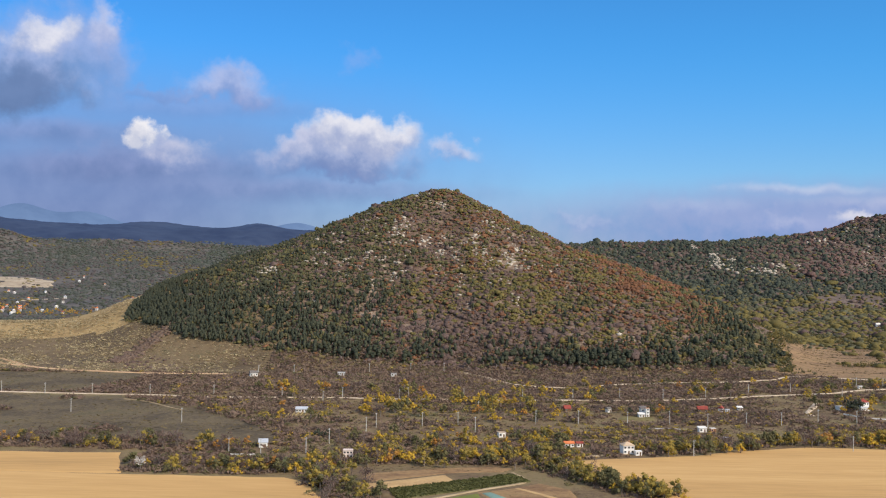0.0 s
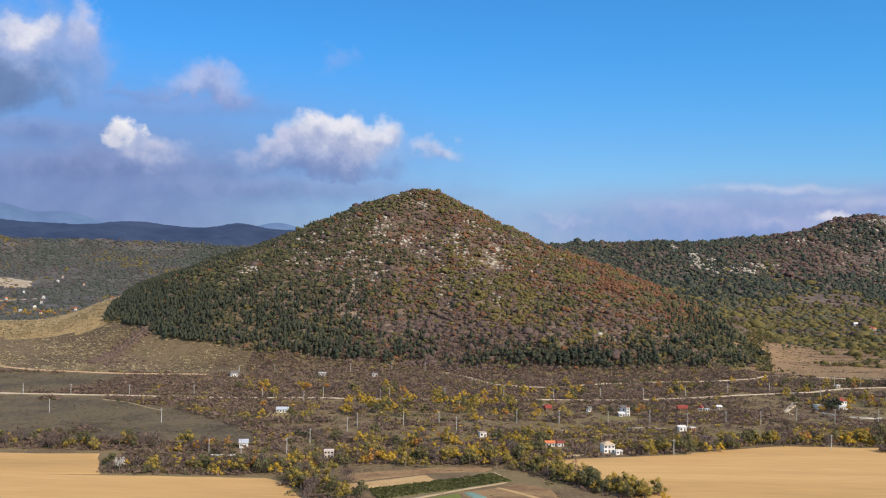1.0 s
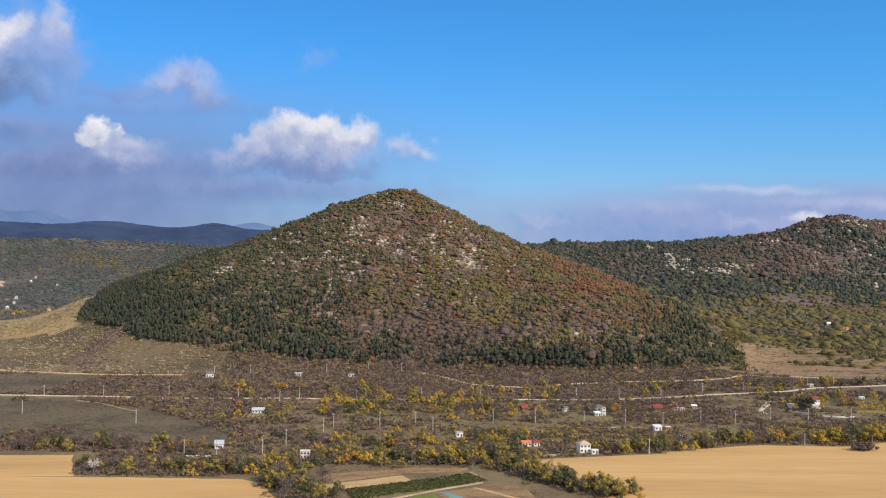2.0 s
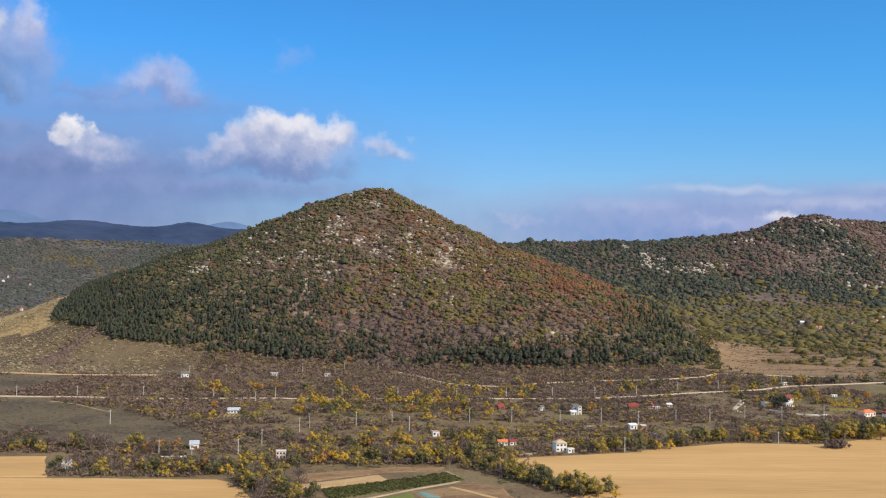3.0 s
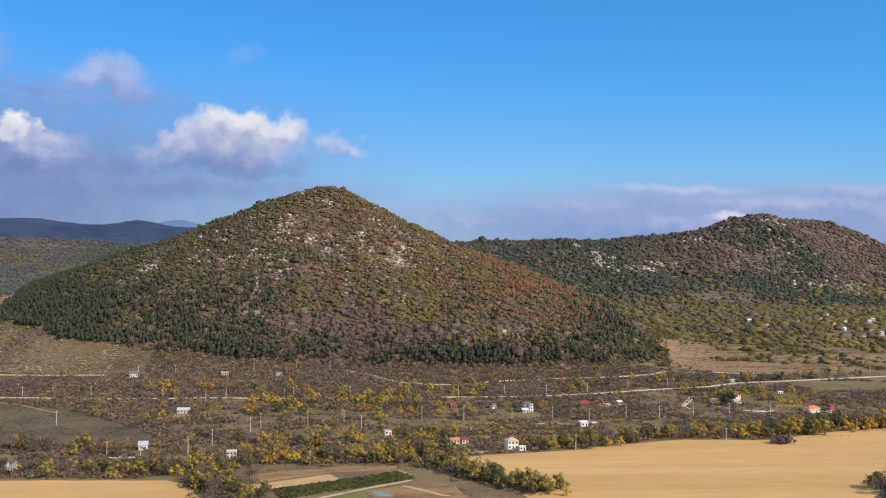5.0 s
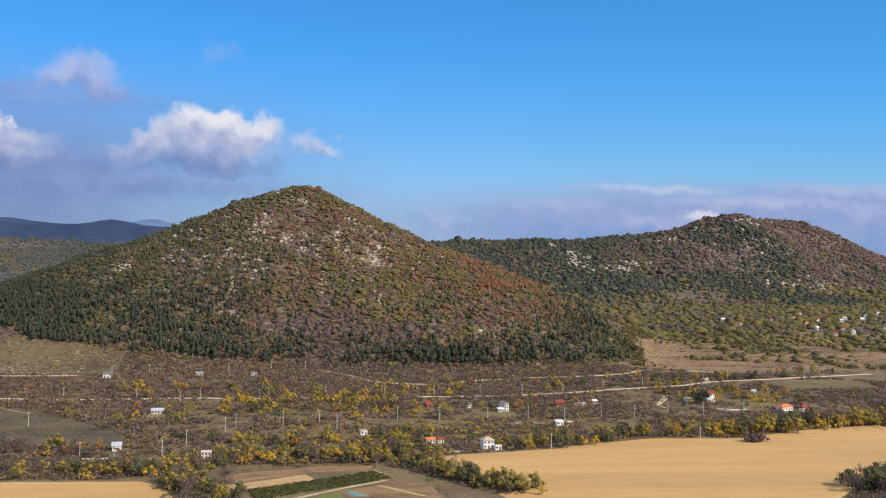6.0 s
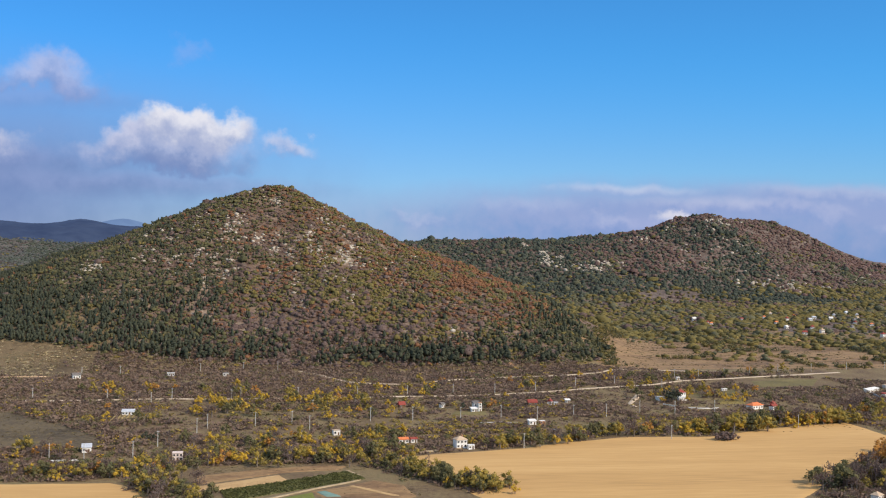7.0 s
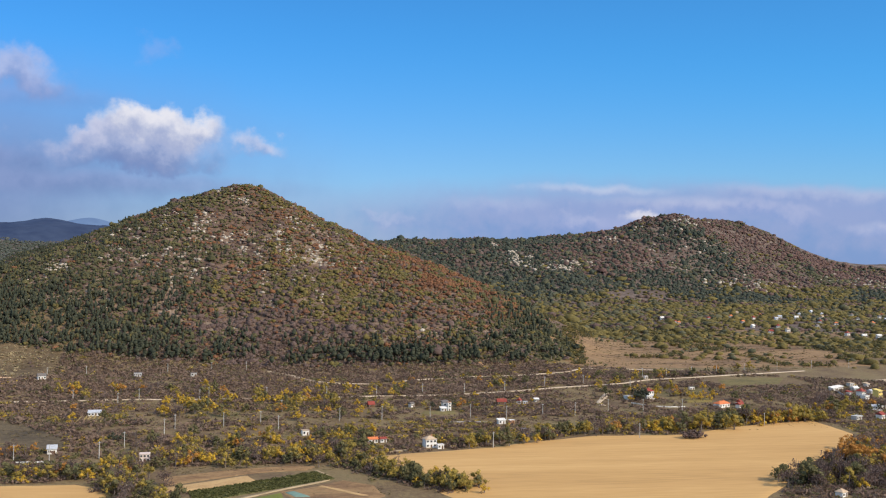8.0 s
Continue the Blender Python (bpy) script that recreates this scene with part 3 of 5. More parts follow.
def twiggy(rng, n=14):
    """A leafless bush: upright slivers."""
    return tuft(n, rng, rng.uniform(0.28, 0.36), np.array((0, 0, 0.42)), np.array((0.95, 0.95, 0.42)), 0.3)


def pine(rng, n=6, low_at=0.14):
    """A pine of unit height: a ragged rounded crown, narrower towards its top, over a bare stem."""
    base = low_at + rng.uniform(0.0, 0.12)
    wide = rng.uniform(0.20, 0.29)
    lean = rng.uniform(-0.04, 0.04, 2)
    low = lump(rng, (0, 0, base + 0.24), np.array((wide, wide, 0.27)), 0.34, -0.75)
    top = lump(rng, (lean[0], lean[1], base + 0.5), np.array((wide * 0.8, wide * 0.8, (1 - base - 0.5) * 0.95)), 0.34, -0.3)
    h = rng.uniform(0, 1, n) ** 0.9
    r = wide * np.sqrt(np.clip(1 - ((h - 0.3) / 0.72) ** 2, 0.02, 1)) * rng.uniform(0.8, 1.1, n)
    a = rng.uniform(0, 6.283, n)
    c = np.stack([r * np.cos(a) + lean[0] * h, r * np.sin(a) + lean[1] * h, base + (1 - base) * h], 1)
    v = (c[:, None, :] + rng.normal(size=(n, 3, 3)) * np.array((0.055, 0.055, 0.045))).reshape(-1, 3)
    return join([low, top, (v, np.arange(n * 3).reshape(n, 3))])


def stem(rng, n=4):
    a = np.linspace(0, 6.283, n, endpoint=False)
    lo = np.stack([0.022 * np.cos(a), 0.022 * np.sin(a), np.full(n, -0.03)], 1)
    hi = np.stack([0.012 * np.cos(a), 0.012 * np.sin(a), np.full(n, 0.6)], 1)
    t = [(i, (i + 1) % n, n + i) for i in range(n)] + [((i + 1) % n, n + (i + 1) % n, n + i) for i in range(n)]
    return np.concatenate([lo, hi]), np.array(t)


def boulder(rng):
    return blob((0, 0, 0.15), np.array((1, 1, 0.7)), rng, 0.35)


def stuff(name, kinds, x, y, sx, sz, mat, label, category, rng, sink=0.0):
    """Many small pieces of one growth, joined into one mesh."""
    z = land(x, y) - sink
    pick = rng.integers(0, len(kinds), len(x))
    vs, ts, n = [], [], 0
    for k, (v, t) in enumerate(kinds):
        m = np.where(pick == k)[0]
        if not len(m):
            continue
        a = rng.uniform(0, 6.283, len(m))
        c, s = np.cos(a)[:, None], np.sin(a)[:, None]
        wide, deep = rng.uniform(0.78, 1.25, (2, len(m), 1))
        vx, vy = v[None, :, 0] * wide, v[None, :, 1] * deep
        px = (vx * c - vy * s) * sx[m][:, None] + x[m][:, None]
        py = (vx * s + vy * c) * sx[m][:, None] + y[m][:, None]
        pz = v[None, :, 2] * sz[m][:, None] + z[m][:, None]
        vs.append(np.stack([px, py, pz], 2).reshape(-1, 3))
        ts.append((t[None] + (np.arange(len(m)) * len(v))[:, None, None] + n).reshape(-1, 3))
        n += len(m) * len(v)
    v, t = np.concatenate(vs), np.concatenate(ts)
    me = bpy.data.meshes.new(name)
    me.vertices.add(len(v))
    me.vertices.foreach_set("co", v.ravel())
    me.loops.add(len(t) * 3)
    me.loops.foreach_set("vertex_index", t.ravel().astype(np.int32))
    me.polygons.add(len(t))
    me.polygons.foreach_set("loop_start", np.arange(len(t), dtype=np.int32) * 3)
    me.update(calc_edges=True)
    me.materials.append(mat)
    ob = new(name, me)
    return tagged(ob, label, category, kind="stuff")


def leafy(name, colors, **kw):
    return material(name, colors, 0.24, rough=0.8, bump=0.0, big=0.02, island=True, spec=0.15, **kw)


PINE = leafy("pine_needles", [(0.042, 0.050, 0.038), (0.056, 0.064, 0.043), (0.074, 0.079, 0.05), (0.10, 0.096, 0.058)])
OLIVE = leafy("olive_leaves", [(0.095, 0.09, 0.047), (0.137, 0.125, 0.056), (0.188, 0.158, 0.067)])
DARKOAK = leafy("dark_oak_leaves", [(0.062, 0.066, 0.04), (0.086, 0.086, 0.046), (0.12, 0.11, 0.054), (0.165, 0.13, 0.064)])
# far leaves: greyed and lightened copies, with haze painted into their colour
FARRED = leafy("hazed_red_brown_leaves", [(0.128, 0.083, 0.074), (0.16, 0.099, 0.086), (0.195, 0.12, 0.099), (0.215, 0.15, 0.12)])
FARPINE = leafy("hazed_pine_needles", [(0.058, 0.069, 0.055), (0.075, 0.085, 0.063), (0.095, 0.101, 0.072)])
FAROLIVE = leafy("hazed_olive_leaves", [(0.098, 0.098, 0.062), (0.13, 0.125, 0.072), (0.17, 0.152, 0.084)])
YELLOWGREEN = leafy("yellow_green_leaves", [(0.205, 0.162, 0.048), (0.31, 0.23, 0.055), (0.44, 0.305, 0.064)])
HILLYELLOW = leafy("fading_yellow_leaves", [(0.115, 0.10, 0.044), (0.172, 0.14, 0.05), (0.27, 0.198, 0.058)])
YELLOW = leafy("yellow_leaves", [(0.37, 0.235, 0.042), (0.52, 0.335, 0.048), (0.66, 0.43, 0.058)])
RUST = leafy("rust_red_leaves", [(0.13, 0.072, 0.05), (0.19, 0.092, 0.056), (0.26, 0.122, 0.062), (0.27, 0.16, 0.068)])
BARE = leafy("bare_brown_twigs", [(0.109, 0.0718, 0.0626), (0.14, 0.0929, 0.0791), (0.18, 0.125, 0.104), (0.189, 0.145, 0.123)])
THICKET = leafy("purple_brown_thicket", [(0.13, 0.085, 0.068), (0.172, 0.115, 0.088), (0.225, 0.155, 0.113), (0.21, 0.163, 0.105)])
# western valley foliage: its grey is the haze of distance, put into the colour
HAZY = leafy("hazed_grey_olive_leaves", [(0.082, 0.088, 0.082), (0.105, 0.111, 0.097), (0.132, 0.135, 0.112)])
HAZYBROWN = leafy("hazed_grey_brown_twigs", [(0.088, 0.073, 0.073), (0.115, 0.095, 0.09), (0.145, 0.122, 0.11)])
ORANGE = leafy("orange_leaves", [(0.34, 0.16, 0.045), (0.46, 0.22, 0.055), (0.55, 0.30, 0.07)])
TUSSOCK = leafy("dry_grass_tussocks", [(0.12, 0.092, 0.052), (0.25, 0.19, 0.10), (0.50, 0.405, 0.24), (0.31, 0.24, 0.13)])
STEMBARK = material("pale_pine_bark", [(0.20, 0.15, 0.115), (0.30, 0.235, 0.185), (0.40, 0.33, 0.27)], 1.5, bump=0.5)
CROPLEAF = leafy("dark_crop_leaves", [(0.062, 0.066, 0.022), (0.098, 0.10, 0.034), (0.15, 0.142, 0.05)])
ROUGH = leafy("rough_brown_grass", [(0.095, 0.068, 0.04), (0.14, 0.105, 0.055), (0.205, 0.16, 0.08), (0.125, 0.112, 0.048)])
BARK = material("bark", [(0.10, 0.08, 0.062), (0.17, 0.135, 0.11), (0.25, 0.205, 0.17)], 2.0, bump=0.6)
ROCK = material("pale_limestone", [(0.27, 0.228, 0.178), (0.375, 0.32, 0.255), (0.49, 0.43, 0.35)], 0.5, bump=0.6)

LOW = [shrub(RNG) for _ in range(12)]
TWIGGY = [twiggy(RNG) for _ in range(12)]
CANOPY = [canopy(RNG, 2, 4) for _ in range(16)]
SMALL = [canopy(RNG, 1, 2) for _ in range(14)]
MOUNDS = [mound(RNG, 2, 5) for _ in range(14)]
TUSSOCKS = [tuft(6, RNG, 0.4, np.array((0, 0, 0.3)), np.array((0.5, 0.5, 0.2))) for _ in range(6)]
PINES = [pine(RNG) for _ in range(8)]
EDGE_PINES = [pine(RNG, 6, 0.38) for _ in range(6)]
STEMS = [stem(RNG)]
BOULDERS = [boulder(RNG) for _ in range(8)]


def g2(x, z, cx, cz, sx, sz):
    return np.exp(-((x - cx) / sx) ** 2 - ((z - cz) / sz) ** 2)


# ---- woods on the hill ----
# plots kept clear of growth in front of the houses
HOMES = ((120, 653), (126, 647), (85, 672), (92, 673), (42, 704), (-56, 629), (-114, 658), (-108, 793), (-108, 778), (-183, 995), (-99, 1013), (-47, 1013), (160, 803), (135, 819), (102, 821), (212, 827), (230, 831), (247, 841),
         (189, 735), (197, 736), (197, 702), (354, 855), (352, 846), (333, 849), (400, 972), (396, 797), (415, 803), (548, 874), (566, 868), (553, 838), (563, 828), (545, 820), (497, 727), (475, 725), (313, 491),
         (557, 881), (581, 898), (597, 896), (571, 851), (546, 846), (518, 771), (530, 771), (414, 895), (410, 792), (549, 877), (565, 885))


EAST_HOMES = ((688, 1605), (681, 1537), (677, 1514), (866, 1689), (785, 1510), (765, 1440), (885, 1640), (752, 1361), (797, 1421), (1005, 1677), (1014, 1657), (927, 1520), (847, 1318), (1049, 1620), (1023, 1562), (855, 1289), (864, 1269), (1129, 1652), (785, 1372), (918, 1577), (941, 1496), (1005, 1493), (900, 1600), (960, 1640), (830, 1560), (880, 1450), (990, 1420), (760, 1580),
              (1090, 1600), (1075, 1560), (980, 1600), (1150, 1600), (950, 1560), (860, 1540), (820, 1620), (1120, 1560))
WEST_HOMES = ((-1034, 2426), (-840, 1965), (-812, 1958), (-760, 2005), (-974, 2728), (-996, 2825), (-890, 2682), (-943, 2418), (-878, 2158), (-1004, 2387), (-800, 1850), (-780, 1880), (-720, 1800), (-690, 1850), (-640, 1900), (-600, 1960), (-700, 2300), (-680, 2330), (-560, 1900), (-760, 1720), (-800, 1760), (-745, 1760), (-520, 2050),
              (-820, 1900), (-770, 1830), (-735, 1870), (-665, 1960), (-860, 2060), (-830, 2240), (-790, 2120), (-640, 2060))


def clear_of_village(x, y, spots):
    ok = np.ones(np.shape(x), bool)
    for hx, hy in spots:
        along = (x - hx) * hx + (y - hy) * hy
        r = math.hypot(hx, hy)
        off = np.abs((x - hx) * hy - (y - hy) * hx) / r
        ok &= ~((off < 7) & (along / r > -22) & (along / r < 7))
    return ok


def clear_of_homes(x, y, ahead=11):
    ok = np.ones(np.shape(x), bool)
    for hx, hy in HOMES:
        ok &= ~((np.abs(x - hx) < 5) & (y > hy - ahead) & (y < hy + 4))
    return ok


# limestone outcrops on the hill: place, and how many blocks
CRAGS = ((-226, 1280, 46), (-212, 1272, 18), (-138, 1500, 10), (-136, 1367, 26), (-153, 1181, 12), (-61, 1374, 30), (-46, 1389, 16), (-26, 1345, 14), (-121, 1291, 14), (-97, 1305, 12), (-58, 1246, 20), (-3, 1320, 16),
         (0, 1446, 16), (-37, 1476, 16), (-235, 1199, 12), (38, 1337, 34), (15, 1305, 18), (49, 1313, 16), (86, 1312, 34), (95, 1334, 16), (21, 1272, 14), (85, 1188, 10), (197, 1116, 10), (88, 1291, 12), (24, 1232, 10), (-84, 1230, 12))


def hill_woods():
    rng = np.random.default_rng(21)
    n = 76000
    a, q = rng.uniform(-3.35, 0.2, n), np.sqrt(rng.uniform(0, 1.15, n))
    reach = 600.0
    x, y = HILL[0] + q * reach * np.cos(a), HILL[1] + q * reach * np.sin(a)
    rho = hill_rho(x, y)
    z = land(x, y)
    line = np.interp(x, (-400, -382, -284, -200, -107, 0, 52, 150, 237, 300, 363, 390), (1245, 1228, 1136, 1098, 1076, 1058, 1048, 1048, 1050, 1062, 1088, 1140)) + 9 * fbm(x, y, 30, 41)
    inside = (y > line) & np.where(y > 1180, rho < 1.08, rho < 1.35) & (x < 382 + 6 * fbm(x, y, 20, 40))
    patch = fbm(x, y, 70, 42)
    fine = fbm(x, y, 22, 43)
    wp = 7.0 * g2(x, z, -330, 45, 105, 46) + 7.0 * g2(x, z, -420, 80, 110, 60) + 2.6 * g2(x, z, -180, 42, 75, 46) + 0.8 * g2(x, z, -45, 22, 55, 16) + 2.6 * g2(x, z, 165, 20, 100, 13) + 0.9 * g2(x, z, 345, 40, 40, 26) + 0.5 * g2(x, z, -140, 110, 110, 50) + 0.04
    wo = 2.0 * g2(x, z, -130, 200, 95, 45) + 1.2 * g2(x, z, 20, 232, 120, 18) + 0.5 + 0.5 * g2(x, z, 300, 60, 120, 40)
    wd = 3.2 * g2(x, z, 320, 42, 70, 26) + 0.9 * g2(x, z, 240, 24, 70, 18) + 3.0 * g2(x, z, -180, 120, 130, 60) + 0.15
    wy = 1.9 * g2(x, z, 105, 92, 95, 38) + 0.5 * g2(x, z, 60, 190, 90, 40) + 0.6 * g2(x, z, 200, 60, 150, 45) + 0.08
    wr = 3.6 * g2(x, z, 275, 105, 80, 38) + 0.5 * g2(x, z, 110, 40, 80, 16) + 0.4 * g2(x, z, 10, 140, 110, 60) + 0.5 * g2(x, z, 100, 190, 90, 50) + 0.08
    wb = 4.2 * g2(x, z, 20, 34, 95, 30) + 0.7 * g2(x, z, 0, 140, 220, 80) + 0.4 + 1.4 * g2(x, z, 220, 50, 60, 22)
    W = np.stack([wp * np.exp(2.2 * patch), wo * np.exp(3.4 * fbm(x, y, 34, 43)), wy * np.exp(3.6 * fbm(x, y, 38, 44)), wr * np.exp(4.0 * fbm(x, y, 40, 45)), wb * np.exp(2.6 * fbm(x, y, 36, 46)), wd * np.exp(3.0 * fbm(x, y, 30, 48))])
    W /= W.sum(0)
    pick = (rng.uniform(0, 1, n)[None] > np.cumsum(W, 0)).sum(0)
    rock = sum(g2(x, y, cx, cy, 5 + 1.1 * k ** 0.5, 9 + 2.2 * k ** 0.5) for cx, cy, k in CRAGS)
    open_ground = 0.6 * np.clip(rock, 0, 1) + 0.45 * g2(x, z, -40, 165, 150, 55) + 0.3 * g2(x, z, 130, 140, 90, 40) + 0.55 * g2(x, z, 235, 52, 45, 16)
    inside &= x > -386 + 7 * fine
    keep = inside & (rng.uniform(0, 1, n) > open_ground * (0.75 + 0.9 * fine) * (pick != 0))
    sets = (
        ("hill_pine_wood", PINES, PINE, "dense dark green pine wood on the hillside", "wood", 0),
        ("hill_olive_scrub", CANOPY, OLIVE, "olive green oak scrub on the hillside", "scrub", 1),
        ("hill_yellow_scrub", CANOPY, HILLYELLOW, "yellow-green autumn bushes on the hillside", "scrub", 2),
        ("hill_red_scrub", CANOPY, RUST, "rust red autumn bushes on the hillside", "scrub", 3),
        ("hill_bare_scrub", MOUNDS, BARE, "leafless grey-brown bushes on the hillside", "scrub", 4),
        ("hill_oak_wood", CANOPY, DARKOAK, "dark olive oak wood on the hill's flank", "wood", 5),
    )
    for name, kinds, mat, label, cat, k in sets:
        m = keep & (pick == k)
        c = int(m.sum())
        if k == 0:
            s = rng.uniform(5.5, 9.5, c) * (0.65 + 0.35 * smooth(110, 50, z[m]))
            edge = (y[m] < line[m] + 26) & (x[m] > -130)
            for nm, tops, e, tall in ((name, kinds, ~edge, 1.0), ("edge_pine_wood", EDGE_PINES, edge, 1.2)):
                q = s[e] * tall
                stuff(nm, tops, x[m][e], y[m][e], q * rng.uniform(0.8, 1.1, len(q)), q, mat, label, cat, rng)
            q = s[edge] * 1.2
            stuff("hill_pine_stems", STEMS, x[m][edge], y[m][edge], q * 1.6, q, STEMBARK, "pale bare pine stems at the wood's edge", "tree trunks", rng)
        else:
            s = 1.8 * np.exp(rng.normal(size=c) * 0.32)
            stuff(name, kinds, x[m], y[m], s * 1.3, s * rng.uniform(0.8, 1.25, c), mat, label, cat, rng, 0.5)
    # outcrops in clusters, and single boulders between them
    spots = [rng.normal(size=(k, 2)) * (2.5 + 0.55 * k ** 0.5, 5 + 1.5 * k ** 0.5) + (cx, cy) for cx, cy, k in CRAGS]
    n = 7000
    a, q = rng.uniform(-3.3, 0.2, n), np.sqrt(rng.uniform(0, 0.8, n))
    x, y = HILL[0] + q * 460 * np.cos(a), HILL[1] + q * 460 * np.sin(a)
    z = land(x, y)
    w = 0.5 * g2(x, z, -50, 165, 130, 60) + 0.5 * g2(x, z, 90, 140, 80, 45) + 0.3 * g2(x, z, -190, 120, 70, 45) + 0.6 * g2(x, z, 0, 228, 60, 16)
    m = (rng.uniform(0, 1, n) < 1.5 * w * np.clip(0.25 + 2.2 * fbm(x * 1.5, y * 0.8, 40, 47), 0, 1.3)) & (hill_rho(x, y) < 0.95)
    x, y = np.concatenate(spots + [np.stack([x[m], y[m]], 1)]).T
    c = len(x)
    s = rng.uniform(0.7, 1.9, c) * rng.uniform(0.6, 1.5, c)
    stuff("hill_boulders", BOULDERS, x, y, s * 1.25, s * rng.uniform(0.8, 1.5, c), ROCK, "pale limestone outcrops among the bushes", "rocks", rng, 0.2)


hill_woods()


# ---- scrub of the valley floor ----
def valley_scrub():
    rng = np.random.default_rng(31)
    n = 60000
    az, r = np.radians(rng.uniform(-27, 38, n)), np.sqrt(rng.uniform(560**2, 1120**2, n))
    x, y = r * np.sin(az), r * np.cos(az)
    keep = np.ones(n, bool)
    # fields and meadows stay open
    keep &= ~((x > 60) & (y < np.interp(x, (66, 99, 162, 197, 243, 303, 360, 388, 438, 470), (622, 636, 652, 670, 686, 680, 706, 716, 727, 690)) - 1) & (x < np.interp(y, (470, 522, 567, 600, 632, 664, 724), (262, 304, 343, 378, 416, 440, 446))))
    keep &= ~((x < -80) & (y < 640) & ~((x > -180) & (y > 574) & (x < -100)))
    keep &= ~((x > -70) & (x < 60) & (y < 612))
    keep &= ~((x < np.interp(y, (668, 700, 750, 804, 834, 860), (-108, -112, -146, -196, -245, -270))) & (y > 668) & (y < 858) & (fbm(x, y, 60, 51) < 0.4))
    keep &= ~((x < -180) & (y > 1012))
    keep &= ~((x < -310 + 0.3 * (y - 900)) & (y > 875) & (y < 1000) & (fbm(x, y, 70, 52) < 0.05))
    keep &= ~((x > 365) & (y > 1050))
    roadline = np.interp(x, (-374, -231, -134, 20, 156, 234, 321, 359, 400, 469, 602), (867, 868, 867, 872, 881, 897, 924, 934, 962, 979, 1017))
    keep &= ~((y > roadline - np.where((x > -230) & (x < 330), 7, 10)) & (y < roadline + 4))
    upper = np.interp(x, (-419, -372, -295, -212, -100, 25, 54, 72, 116, 150, 180, 229, 294, 332, 356, 430), (1034, 1016, 1004, 1007, 1020, 1040, 998, 966, 952, 967, 981, 993, 1001, 1016, 1044, 1033))
    keep &= ~((y > upper - 11) & (y < upper + 3) & ((x < -205) | (x > 20)))
    keep &= clear_of_homes(x, y)
    keep &= ~((x > 452) & (x < 556) & (y > 908) & (y < 974))
    keep &= ~((x > 366) & (x < 436) & (y > 812) & (y < 908) & (rng.uniform(0, 1, n) < 0.8))
    keep &= ~((x > 133) & (x < 170) & (y > 772) & (y < 800))
    keep &= ~((x > 285) & (x < 480) & (y > 770) & (y < 965) & (fbm(x, y * 2, 40, 50) > -0.1) & (rng.uniform(0, 1, n) < 0.8))
    patch = fbm(x, y, 60, 53)
    thin = np.clip(0.8 + 1.1 * patch + 0.3 * smooth(860, 960, y), 0.15, 1)
    keep &= rng.uniform(0, 1, n) < thin
    keep &= ~((y > 690) & (y < 860) & (x > -110) & (x < 320) & (fbm(x, y * 2.2, 46, 54) > 0.02) & (rng.uniform(0, 1, n) < 0.85))
    yel = np.exp(3.0 * fbm(x, y, 46, 55)) * (0.022 + 0.22 * g2(x, y, 40, 780, 160, 110) + 0.24 * g2(x, y, 330, 720, 200, 60))
    grn = np.exp(3.0 * fbm(x, y, 45, 56)) * 0.12
    bare = 1.0 + 0 * x
    tot = yel + grn + bare
    u = rng.uniform(0, 1, n) * tot
    for name, m, mat, lo, hi, label in (
        ("valley_yellow_bushes", u < yel * 0.55, YELLOWGREEN, 1.2, 2.8, "yellow-green autumn bushes across the valley floor"),
        ("valley_golden_bushes", (u >= yel * 0.55) & (u < yel * 0.75), YELLOW, 1.0, 2.4, "golden yellow autumn bushes across the valley floor"),
        ("valley_green_bushes", (u >= yel) & (u < yel + grn), OLIVE, 1.1, 2.4, "dull green bushes across the valley floor"),
        ("valley_bare_thicket", u >= yel + grn, THICKET, 1.2, 2.9, "leafless purple-brown thicket across the valley floor"),
    ):
        m = m & keep
        c = int(m.sum())
        s = rng.uniform(lo, hi, c)
        stuff(name, TWIGGY if "bare" in name else LOW, x[m], y[m], s * 1.4, s * 0.9, mat, label, "scrub", rng, 0.35)


valley_scrub()


